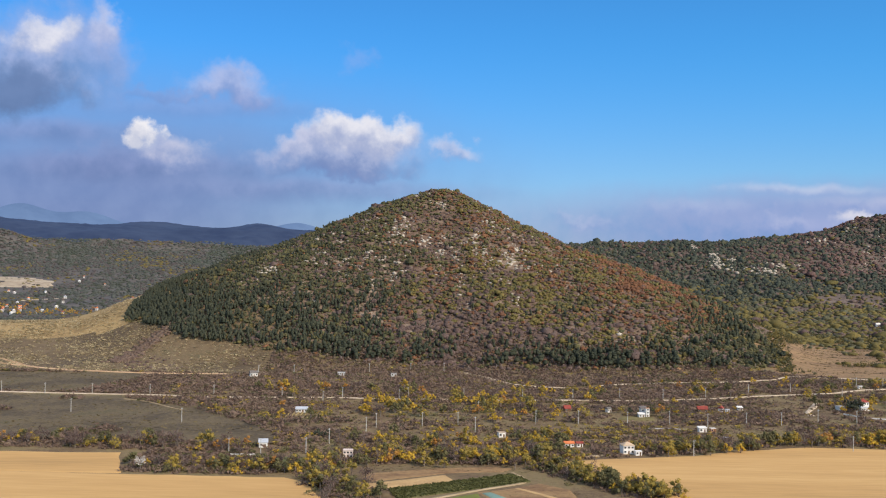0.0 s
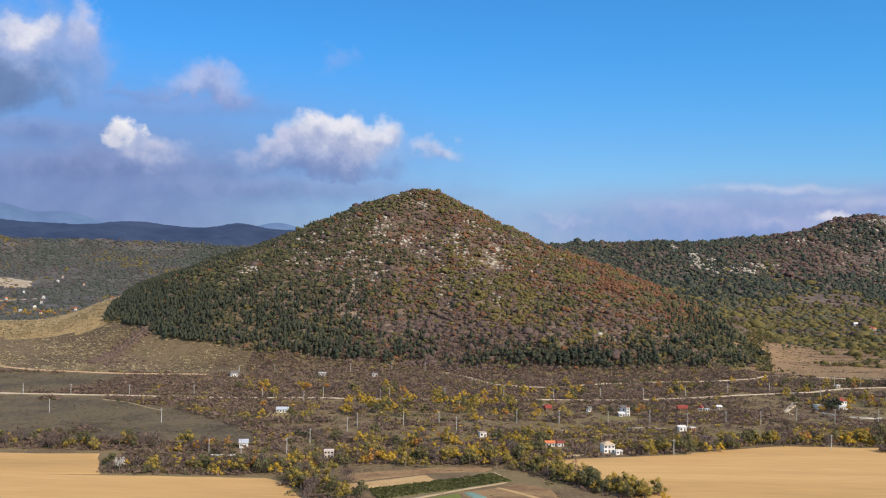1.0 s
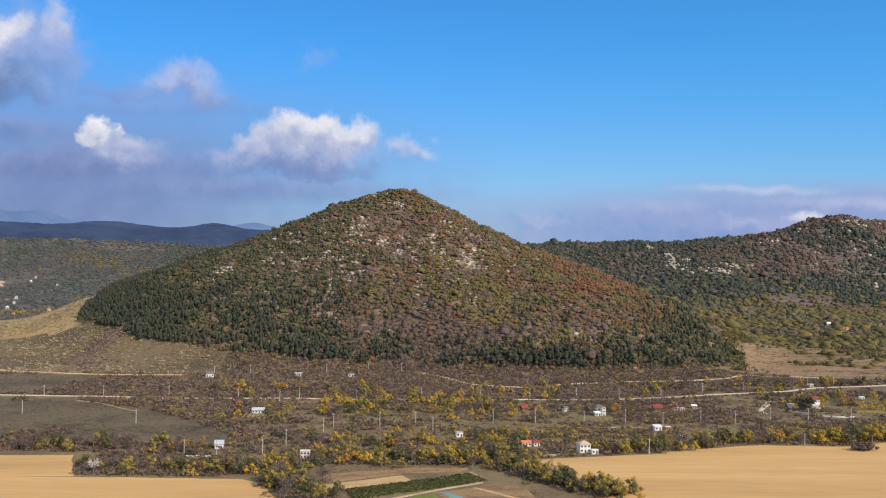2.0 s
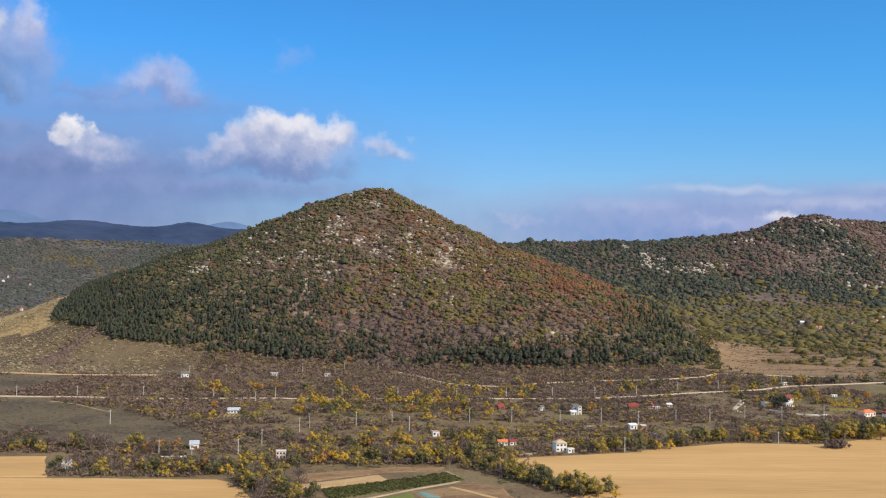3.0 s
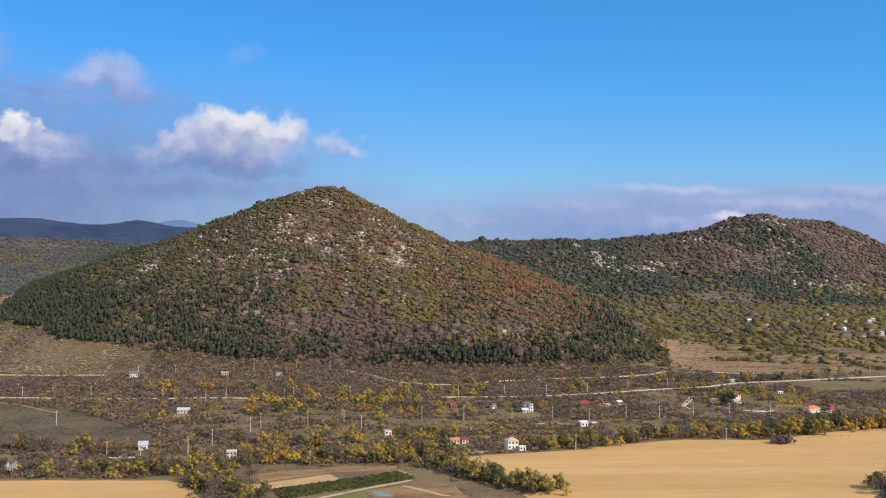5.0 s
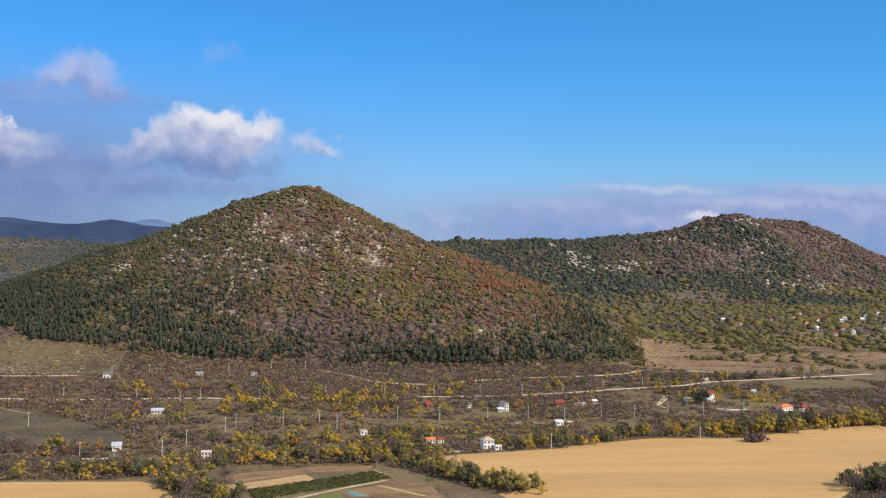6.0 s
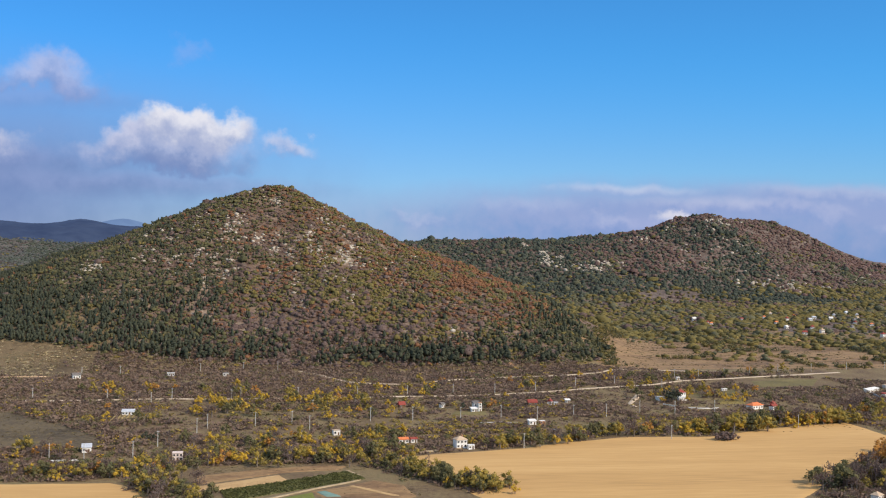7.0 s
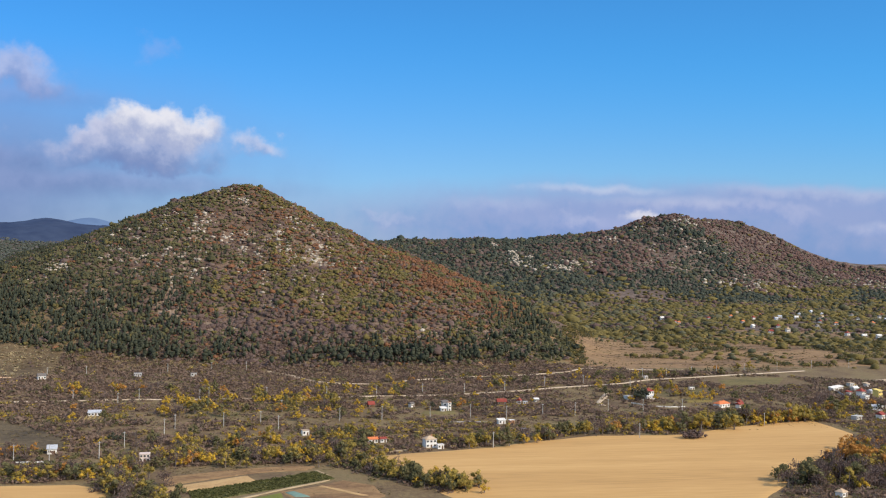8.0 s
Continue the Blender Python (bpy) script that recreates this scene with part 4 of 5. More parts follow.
def spur_grass():
    """Tussocks and pale stones on the pasture below the pines, and the thicket along its gully."""
    rng = np.random.default_rng(35)
    n = 27000
    x, y = rng.uniform(-620, -140, n), rng.uniform(1012, 1420, n)
    m = (hill_rho(x, y) > 0.9) & (np.arctan2(x, y) > -0.47) & (rng.uniform(0, 1, n) < np.clip(0.5 + fbm(x, y, 45, 57), 0.1, 1))
    c = int(m.sum())
    s = rng.uniform(0.7, 1.9, c)
    stuff("pasture_tussocks", TUSSOCKS, x[m], y[m], s * 1.8, s * 0.8, TUSSOCK, "dry grass tussocks on the sloping pasture", "grass", rng, 0.15)
    p = resample([(-342, 1070), (-336, 1110), (-326, 1150), (-310, 1180), (-285, 1178)], 420)
    x, y = p[:, 0] + rng.normal(size=420) * 5, p[:, 1] + rng.normal(size=420) * 5
    s = rng.uniform(1.4, 2.6, 420)
    stuff("gully_thicket", MOUNDS, x, y, s * 1.3, s, THICKET, "leafless thicket along a gully in the pasture", "scrub", rng, 0.3)
    n = 260
    x, y = rng.uniform(-330, -150, n), rng.uniform(1030, 1130, n)
    s = rng.uniform(0.9, 2.0, n)
    m = fbm(x, y, 40, 58) > 0.1
    stuff("pasture_bushes", MOUNDS, x[m], y[m], s[m] * 1.3, s[m], BARE, "scattered bare bushes on the pasture", "scrub", rng, 0.3)
    # rough grass of the valley pastures
    n = 9000
    x, y = rng.uniform(-420, -110, n), rng.uniform(668, 1006, n)
    m = (np.arctan2(x, y) > -0.46) & (rng.uniform(0, 1, n) < np.clip(0.55 + 1.2 * fbm(x * 0.5, y, 30, 60), 0.05, 1)) & (np.abs(y - 866) > 8)
    c = int(m.sum())
    s = rng.uniform(0.5, 1.2, c)
    stuff("valley_tussocks", TUSSOCKS, x[m], y[m], s * 1.9, s * 0.5, ROUGH, "rough brown grass tussocks on the valley pasture", "grass", rng, 0.15)
    n = 2600
    x, y = rng.uniform(-46, 78, n), rng.uniform(500, 614, n)
    m = ((y > 590) | ((x > 20) & (y < 545))) & (rng.uniform(0, 1, n) < np.clip(0.5 + 1.4 * fbm(x, y, 16, 61), 0.0, 1))
    c = int(m.sum())
    s = rng.uniform(0.3, 0.8, c)
    stuff("plot_weeds", TUSSOCKS, x[m], y[m], s * 1.9, s * 0.7, ROUGH, "dry weeds on the brown garden plots", "grass", rng, 0.0)
    n = 14000
    x, y = rng.uniform(-110, 480, n), rng.uniform(684, 930, n)
    m = rng.uniform(0, 1, n) < np.clip(0.5 + 1.6 * fbm(x * 0.6, y * 1.6, 30, 62), 0.05, 1)
    c = int(m.sum())
    s = rng.uniform(0.4, 1.1, c)
    stuff("scrub_grass", TUSSOCKS, x[m], y[m], s * 1.9, s * 0.6, ROUGH, "rough olive-brown grass between the thickets", "grass", rng, 0.1)
    # leaves of the crop, along its rows
    n = 2600
    k, q = rng.integers(0, 11, n), rng.uniform(0, 1, n)
    near, far = resample([(-21, 520), (16, 543), (51, 565)], 101), resample([(-27, 543), (7, 563), (42, 585)], 101)
    i = (q * 100).astype(int)
    p = near[i] + (far[i] - near[i]) * ((k + 0.5) / 11 + rng.normal(size=n) * 0.018)[:, None]
    s = rng.uniform(0.5, 1.05, n)
    stuff("crop_leaves", TUSSOCKS, p[:, 0], p[:, 1], s * 1.3, s * 1.0, CROPLEAF, "dark green leafy crop in rows", "crop", rng, -0.35)
    # terraces of the eastern pasture, marked by rows of rough grass
    n = 2600
    x = rng.uniform(375, 700, n)
    row = rng.integers(0, 13, n)
    y = 1065 + row * 24 + 26 * np.sin(x / 55 + row * 0.35) + rng.normal(size=n) * 1.2
    m = (hill_rho(x, y) > 1.02) & (fbm(x, y, 35, 66) > -0.12)
    c = int(m.sum())
    s = rng.uniform(0.5, 1.2, c)
    stuff("terrace_grass", TUSSOCKS, x[m], y[m], s * 2.2, s * 0.8, ROUGH, "rows of rough brown grass on old terraces", "grass", rng, 0.1)
    # eastern dry pasture
    n = 9000
    x, y = rng.uniform(350, 800, n), rng.uniform(1048, 1500, n)
    m = (hill_rho(x, y) > 1.0) & (rng.uniform(0, 1, n) < np.clip(0.4 + fbm(x, y, 60, 59), 0.05, 1))
    c = int(m.sum())
    s = rng.uniform(0.4, 1.0, c)
    stuff("east_tussocks", TUSSOCKS, x[m], y[m], s * 1.8, s * 0.8, ROUGH, "dry grass tussocks on the eastern pasture", "grass", rng, 0.15)


spur_grass()


def hedge_thicket():
    """Low thicket that fills the foot of the hedges along the fields."""
    rng = np.random.default_rng(36)
    spots = []
    for pts, wide, count in (
        ([(-176, 586), (-120, 584), (-82, 590)], 5, 420),
        ([(-74, 604), (-62, 565), (-50, 535), (-44, 520)], 6, 420),
        ([(-70, 617), (-20, 620), (30, 626), (66, 634)], 5, 460),
        ([(58, 606), (75, 585), (95, 555), (112, 530)], 5, 420),
        ([(325, 500), (352, 528), (390, 560), (428, 602)], 12, 420),
        ([(300, 505), (340, 560), (384, 596), (420, 630), (450, 670)], 4, 260),
    ):
        spots.append(resample(pts, count) + rng.normal(size=(count, 2)) * wide)
    x, y = np.concatenate(spots).T
    green = rng.uniform(0, 1, len(x)) < 0.3
    for name, kinds, m, mat, label in (("hedge_thicket", TWIGGY, ~green, THICKET, "leafless brown thicket at the foot of the field hedges"), ("hedge_bushes", LOW, green, OLIVE, "dull green bushes at the foot of the field hedges")):
        q = rng.uniform(1.0, 2.2, int(m.sum()))
        stuff(name, kinds, x[m], y[m], q * 1.3, q, mat, label, "hedge", rng, 0.2)


hedge_thicket()


# ---- woods of the eastern hills and the western valley ----
def far_woods():
    rng = np.random.default_rng(41)
    n = 66000
    az, r = np.radians(rng.uniform(6, 36, n)), np.sqrt(rng.uniform(1230**2, 2650**2, n))
    x, y = r * np.sin(az), r * np.cos(az)
    z = land(x, y)
    keep = ~((hill_rho(x, y) < 1.0)) & (y < 2430) & ((az > 0.21) | (z > 105))
    keep &= ~((r < 1420) & (rng.uniform(0, 1, n) < 0.93))
    keep &= ~((r < 1800) & (x > 700) & (rng.uniform(0, 1, n) < 0.3))
    keep &= rng.uniform(0, 1, n) < np.where(z > 75, np.clip(1.0 + 0.7 * fbm(x, y, 150, 61), 0.5, 1), np.clip(0.95 + 1.9 * fbm(x, y, 110, 61), 0.2, 1))
    keep &= clear_of_village(x, y, EAST_HOMES)
    patch = fbm(x, y, 190, 62)
    dark = 0.05 * np.exp(5.0 * patch) * smooth(30, 70, z)
    for cx, cy, wx, wy, k in ((430, 2170, 190, 150, 6.0), (560, 2020, 120, 60, 4.0), (640, 2240, 140, 60, 4.0), (1003, 2135, 52, 80, 16.0), (882, 1969, 75, 48, 20.0), (932, 1903, 66, 36, 20.0),
                              (1058, 1869, 60, 24, 20.0), (630, 1955, 100, 40, 16.0), (887, 2220, 28, 32, 7.0), (1269, 1892, 48, 48, 20.0), (775, 2141, 65, 60, 3.0), (800, 2230, 120, 50, 2.0)):
        dark = dark + k * g2(x, y, cx, cy, wx, wy)
    red = np.exp(4.0 * fbm(x, y, 90, 63)) * (0.12 + 1.5 * smooth(70, 140, z) * smooth(600, 850, x))
    yel = np.exp(3.4 * fbm(x, y, 80, 64)) * (1.5 * smooth(95, 45, z) + 0.07)
    oli = 0.6 * np.exp(3.2 * fbm(x, y, 80, 65))
    bare = (0.3 + 0.8 * smooth(80, 170, z)) * np.exp(2.6 * fbm(x, y, 75, 69))
    W = np.stack([dark, red, yel, oli, bare])
    W /= W.sum(0)
    pick = (rng.uniform(0, 1, n)[None] > np.cumsum(W, 0)).sum(0)
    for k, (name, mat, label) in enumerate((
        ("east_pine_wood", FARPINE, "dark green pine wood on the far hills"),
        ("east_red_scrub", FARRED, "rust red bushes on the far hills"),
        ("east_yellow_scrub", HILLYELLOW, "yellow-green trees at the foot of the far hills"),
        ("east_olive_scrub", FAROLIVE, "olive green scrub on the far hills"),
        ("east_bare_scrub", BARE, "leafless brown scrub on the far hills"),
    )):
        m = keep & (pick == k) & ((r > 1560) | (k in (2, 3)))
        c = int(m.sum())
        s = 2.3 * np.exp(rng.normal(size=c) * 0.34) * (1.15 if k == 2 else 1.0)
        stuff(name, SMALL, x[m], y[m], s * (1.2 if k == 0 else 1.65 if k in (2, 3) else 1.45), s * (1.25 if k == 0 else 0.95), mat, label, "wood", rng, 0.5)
    spots = [rng.normal(size=(k, 2)) * (wx, wy) + (cx, cy) for cx, cy, wx, wy, k in (
        (573, 2140, 4, 16, 30), (568, 2106, 5, 16, 24), (591, 2094, 12, 18, 24), (645, 2064, 20, 12, 60), (660, 2050, 8, 8, 16), (705, 2073, 13, 10, 24), (537, 2189, 6, 6, 14), (1012, 2249, 14, 8, 26), (975, 2181, 60, 60, 60), (812, 2203, 12, 10, 14), (1370, 2064, 34, 22, 110), (1016, 1990, 50, 26, 60), (1090, 2010, 40, 20, 25))]
    x, y = np.concatenate(spots).T
    c = len(x)
    m = np.ones(c, bool)
    s = rng.uniform(1.6, 4.4, c)
    stuff("east_boulders", BOULDERS, x[m], y[m], s, s * 1.4, ROCK, "pale limestone crags on the far hill", "rocks", rng)
    # hedges between the eastern pastures
    spots = []
    for pts, wide, count in (
        ([(384, 1270), (440, 1400), (520, 1553)], 7, 90),
        ([(520, 1553), (544, 1480), (539, 1374), (575, 1340)], 9, 130),
        ([(594, 1418), (577, 1291), (579, 1211), (612, 1195)], 12, 190),
        ([(600, 1400), (640, 1380), (690, 1400)], 12, 80),
        ([(375, 1160), (373, 1112)], 4, 22),
        ([(366, 1062), (374, 1110), (388, 1180), (404, 1240)], 8, 120),
        ([(404, 1230), (440, 1300), (480, 1380)], 9, 110),
        ([(455, 1141), (498, 1154), (527, 1170)], 4, 32),
        ([(605, 1147), (605, 1088), (611, 1063), (660, 1060)], 6, 60),
        ([(720, 1190), (760, 1170), (810, 1155)], 8, 60),
        ([(750, 1235), (790, 1225), (850, 1215)], 9, 70),
        ([(690, 1120), (760, 1110), (840, 1120)], 8, 70),
        ([(186, 981), (247, 976), (268, 957), (293, 940)], 4, 14),
        ([(394, 997), (499, 1017), (566, 1017)], 5, 16),
    ):
        p = resample(pts, count)
        spots.append(p + rng.normal(size=p.shape) * wide)
    p = np.concatenate(spots)
    half = rng.uniform(0, 1, len(p)) < 0.55
    for name, m, mat, label in (("hedge_green", half, DARKOAK, "green bushes of the hedges between pastures"), ("hedge_yellow", ~half, HILLYELLOW, "yellow-green bushes of the hedges between pastures")):
        q = p[m]
        s = rng.uniform(2.0, 4.2, len(q))
        stuff(name, LOW, q[:, 0], q[:, 1], s * 1.2, s, mat, label, "hedge", rng, 0.4)
    # west
    n = 25000
    az, r = np.radians(rng.uniform(-26, -8, n)), np.sqrt(rng.uniform(1560**2, 3880**2, n))
    x, y = r * np.sin(az), r * np.cos(az)
    keep = (hill_rho(x, y) > 1.02) & (rng.uniform(0, 1, n) < np.clip(0.75 + 1.4 * fbm(x, y, 260, 67), 0.3, 1))
    keep &= clear_of_village(x, y, WEST_HOMES) & ~((x < -985) & (y > 2400) & (y < 2780) & (rng.uniform(0, 1, n) < 0.85))
    u = rng.uniform(0, 1, n) + 1.1 * fbm(x * 0.6, y * 0.35, 90, 68)
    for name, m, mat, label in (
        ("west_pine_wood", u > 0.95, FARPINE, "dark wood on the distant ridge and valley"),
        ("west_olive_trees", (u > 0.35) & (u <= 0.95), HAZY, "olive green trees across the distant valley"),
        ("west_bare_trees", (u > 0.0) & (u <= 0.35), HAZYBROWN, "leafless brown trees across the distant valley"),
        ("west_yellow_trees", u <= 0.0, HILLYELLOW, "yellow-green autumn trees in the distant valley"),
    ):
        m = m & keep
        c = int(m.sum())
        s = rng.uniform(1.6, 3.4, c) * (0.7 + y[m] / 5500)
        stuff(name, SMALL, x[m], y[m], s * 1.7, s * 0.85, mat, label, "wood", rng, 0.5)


far_woods()


# ---- helpers for things ----
def part(name, bm, mat, parent, label=""):
    me = bpy.data.meshes.new(name)
    bm.to_mesh(me)
    bm.free()
    me.materials.append(mat)
    ob = new(name, me)
    ob.parent = parent
    if label:
        tagged(ob, label)
    return ob


def part_arrays(name, v, t, mat, parent, label=""):
    ob = mesh_object(name, v, [tuple(int(i) for i in f) for f in t], mat, parent)
    return tagged(ob, label)


def box(cx, cy, z0, w, d, h, bevel=0.0):
    bm = bmesh.new()
    bmesh.ops.create_cube(bm, size=1, matrix=Matrix.Translation((cx, cy, z0 + h / 2)) @ Matrix.Diagonal((w, d, h, 1)))
    if bevel:
        bmesh.ops.bevel(bm, geom=bm.edges[:], offset=bevel, segments=1, affect="EDGES")
    return bm


def tube(points, radii, sides=6):
    """A tapered stem through points."""
    rows = []
    for (x, y, z), r in zip(points, radii):
        a = np.linspace(0, 6.283, sides, endpoint=False)
        rows.append(np.stack([x + r * np.cos(a), y + r * np.sin(a), np.full(sides, float(z))], 1))
    v = np.concatenate(rows)
    f = []
    for i in range(len(points) - 1):
        for j in range(sides):
            k = (j + 1) % sides
            f += [(i * sides + j, i * sides + k, (i + 1) * sides + k), (i * sides + j, (i + 1) * sides + k, (i + 1) * sides + j)]
    return v, np.array(f)


# ---- single trees ----
def tree(kind, mat, rng, label, category="tree"):
    """A tree of about unit crown width: trunk with limbs, and a crown of clumps and loose leaves."""
    root = tagged(new(kind), label, category)
    tall = rng.uniform(1.5, 2.0)
    lean = rng.uniform(-0.1, 0.1, 2)
    pieces = [tube([(0, 0, -0.1), (lean[0] * 0.4, lean[1] * 0.4, tall * 0.35), (lean[0], lean[1], tall * 0.8)], [0.075, 0.055, 0.02], 5)]
    tips = []
    for k in range(5):
        a = k * 1.26 + rng.uniform(-0.4, 0.4)
        z0 = tall * rng.uniform(0.06, 0.42)
        q = rng.uniform(0.4, 0.7)
        tip = (q * math.cos(a), q * math.sin(a), z0 + rng.uniform(0.25, 0.75))
        pieces.append(tube([(lean[0] * 0.4, lean[1] * 0.4, z0), (tip[0] * 0.5, tip[1] * 0.5, z0 + (tip[2] - z0) * 0.6), tip], [0.035, 0.025, 0.01], 3))
        tips.append(tip)
    part_arrays("trunk", *join(pieces), BARK, root)
    crown = []
    for tip in tips + [(lean[0], lean[1], tall * 0.82), (lean[0], lean[1], tall * 0.6)]:
        c = np.array(tip) + rng.normal(size=3) * 0.1
        q = rng.uniform(0.17, 0.27)
        crown.append(blob(c, np.array((q, q, q * rng.uniform(0.75, 1.0))), rng, 0.3))
        crown.append(tuft(30, rng, 0.068, c, np.array((0.37, 0.37, 0.34))))
    part_arrays("crown", *join(crown), mat, root)
    return root


def bare_tree(kind, mat, rng, label):
    """A leafless tree: trunk, limbs, and a haze of twigs."""
    root = tagged(new(kind), label, "tree")
    tall = rng.uniform(1.6, 2.0)
    pieces, twigs = [tube([(0, 0, -0.1), (0.03, 0.02, tall * 0.4), (0.05, 0, tall * 0.95)], [0.08, 0.06, 0.015])], []
    for k in range(9):
        a, z0 = k * 0.75 + rng.uniform(-0.4, 0.4), tall * rng.uniform(0.25, 0.65)
        q = rng.uniform(0.45, 0.8)
        tip = (q * math.cos(a), q * math.sin(a), z0 + rng.uniform(0.3, 0.8))
        mid = (tip[0] * 0.5, tip[1] * 0.5, z0 + (tip[2] - z0) * 0.6)
        pieces.append(tube([(0.03, 0.02, z0), mid, tip], [0.04, 0.028, 0.01], 4))
        for j in range(4):
            b = np.array(mid) + (np.array(tip) - np.array(mid)) * rng.uniform(0, 1)
            e = b + rng.normal(size=3) * 0.2 + (0, 0, 0.14)
            twigs.append(tube([b, e], [0.018, 0.007], 3))
        twigs.append(tuft(24, rng, 0.058, np.array(tip) * 0.85, np.array((0.36, 0.36, 0.32)), 0.12))
    part_arrays("trunk", *join(pieces), BARK, root)
    part_arrays("crown", *join(twigs), mat, root)
    return root


def plant(models, spots, lo, hi, rng, group):
    for x, y in spots:
        if group == "valley trees" and not clear_of_homes(x, y, 26) or group == "village trees" and not (clear_of_village(x, y, EAST_HOMES) and clear_of_village(x, y, WEST_HOMES)):
            continue
        model = models[int(rng.integers(0, len(models)))]
        s = rng.uniform(lo, hi)
        ob = copy_thing(model, Matrix.Identity(4))
        ob.matrix_basis = Matrix.LocRotScale(at(x, y, -0.1), Euler((0, 0, rng.uniform(0, 6.28))), (s * rng.uniform(0.9, 1.2), s * rng.uniform(0.9, 1.2), s * rng.uniform(0.85, 1.1)))
        ob["group"] = group


def belt(rng, pts, wide, count):
    """Random spots along a line."""
    p = resample(pts, 200)
    k = rng.integers(0, 200, count)
    return [(p[i][0] + rng.normal() * wide, p[i][1] + rng.normal() * wide) for i in k]


def tree_belts():
    rng = np.random.default_rng(77)
    gold = [tree("yellow_tree", YELLOW, rng, "bright yellow autumn tree among scrub") for _ in range(3)]
    lime = [tree("yellow_green_tree", YELLOWGREEN, rng, "yellow-green autumn tree among scrub") for _ in range(3)]
    green = [tree("green_tree", OLIVE, rng, "dull green leafy tree among scrub") for _ in range(3)]
    rusty = [tree("orange_tree", ORANGE, rng, "orange-brown autumn tree among scrub") for _ in range(2)]
    bare = [bare_tree("bare_tree", BARE, rng, "leafless grey-brown tree among scrub") for _ in range(3)]
    dark = [tree("dark_green_tree", PINE, rng, "dark green broad tree beside a house") for _ in range(2)]
    # belt line, width, then how many gold, lime, green, rusty, bare
    fields = (
        ([(-300, 652), (-200, 655), (-120, 650)], 8, (6, 8, 8, 4, 26)),
        ([(-176, 588), (-120, 586), (-82, 590)], 6, (3, 9, 16, 2, 10)),
        ([(-74, 600), (-62, 565), (-50, 535), (-44, 520)], 8, (3, 12, 14, 1, 14)),
        ([(-70, 618), (-20, 622), (30, 628), (66, 640)], 9, (14, 34, 20, 1, 8)),
        ([(-60, 660), (20, 680), (90, 690)], 16, (14, 16, 8, 3, 12)),
    )
    mid_valley = (
        ([(58, 606), (75, 585), (95, 555), (112, 530)], 6, (3, 16, 22, 0, 5)),
        ([(104, 552), (116, 538), (124, 522)], 4, (2, 9, 3, 0, 2)),
        ([(124, 659), (160, 660), (200, 676), (250, 692), (300, 690)], 6, (8, 34, 22, 3, 14)),
        ([(300, 692), (345, 706), (390, 722), (440, 734)], 6, (28, 22, 14, 8, 8)),
        ([(440, 745), (500, 770), (520, 830)], 16, (8, 8, 8, 2, 14)),
    )
    upper_valley = (
        ([(-120, 770), (-30, 800), (60, 810), (130, 800)], 26, (14, 14, 6, 4, 8)),
        ([(-160, 900), (-40, 905), (60, 905), (170, 930)], 22, (14, 12, 6, 4, 8)),
        ([(-60, 850), (20, 850), (70, 852)], 7, (18, 10, 2, 1, 0)),
        ([(230, 940), (330, 960), (420, 990), (560, 1020)], 16, (8, 8, 10, 3, 6)),
        ([(330, 870), (380, 880), (420, 850)], 16, (10, 8, 4, 2, 6)),
    )
    east_side = (
        ([(325, 500), (352, 528), (390, 560), (428, 602)], 14, (5, 10, 24, 10, 40)),
        ([(370, 570), (390, 590), (405, 606)], 6, (1, 1, 1, 14, 4)),
        ([(300, 515), (312, 524), (324, 534)], 6, (0, 1, 10, 0, 6)),
        ([(400, 470), (420, 520), (450, 560), (480, 620)], 20, (6, 8, 20, 8, 34)),
    )
    for pts, wide, counts in (*fields, *mid_valley, *upper_valley, *east_side):
        for models, count, lo, hi in zip((gold, lime, green, rusty, bare), counts, (2.2, 2.5, 2.6, 2.3, 2.4), (3.9, 4.8, 4.9, 4.3, 4.4)):
            k = 1.65 if pts[0] in ((300, 692), (325, 500), (370, 570), (300, 515), (400, 470)) else 1.25
            plant(models, belt(rng, pts, wide, round(count * 1.25)), lo * k, hi * k, rng, "valley trees")
    plant(green + lime, belt(rng, [(680, 1590), (780, 1500), (880, 1600), (1000, 1640), (1120, 1640)], 40, 130), 2.4, 4.4, rng, "village trees")
    plant(green + rusty + lime + gold, belt(rng, [(-860, 2000), (-790, 1800), (-730, 1800), (-640, 1900), (-560, 1960)], 40, 130), 2.6, 4.6, rng, "village trees")
    plant(dark, [(340, 836), (337, 839), (343, 839)], 6.4, 7.2, rng, "dark trees")
    plant(gold, [(339, 846), (354, 838), (330, 835), (336, 965), (404, 836), (396, 838), (388, 836)], 3.2, 4.6, rng, "garden trees")
    plant(dark, [(344, 842),  (150, 806), (166, 808), (-82, 690), (-77, 692), (306, 517), (314, 519), (300, 514)], 3.2, 4.6, rng, "dark trees")
    bush = tree("bare_bush", BARE, rng, "large leafless brown bush standing alone in the field", "bush")
    bush.matrix_basis = Matrix.LocRotScale(at(309, 663, -0.9), None, (4.6, 4.6, 4.2))
    # the lone bush in the field, and a dead tree at the hedge
    for dx, dy in ((0, 0), (3.5, 1), (-3.5, 1), (2, 4), (-2, 3.5), (6, 2.5), (-6, 2)):
        ob = copy_thing(bush, Matrix.Identity(4))
        ob.matrix_basis = Matrix.LocRotScale(at(308 + dx, 660 + dy, -0.9), Euler((0, 0, dx)), (4.6, 4.6, 3.6 + 0.2 * dy))
        ob["group"] = "bush in the field"
    PALE = material("dead_wood", [(0.42, 0.38, 0.34), (0.55, 0.51, 0.46)], 2.0, bump=0.4)
    dead = bare_tree("dead_tree", BARE, rng, "dead pale grey tree standing at the hedge")
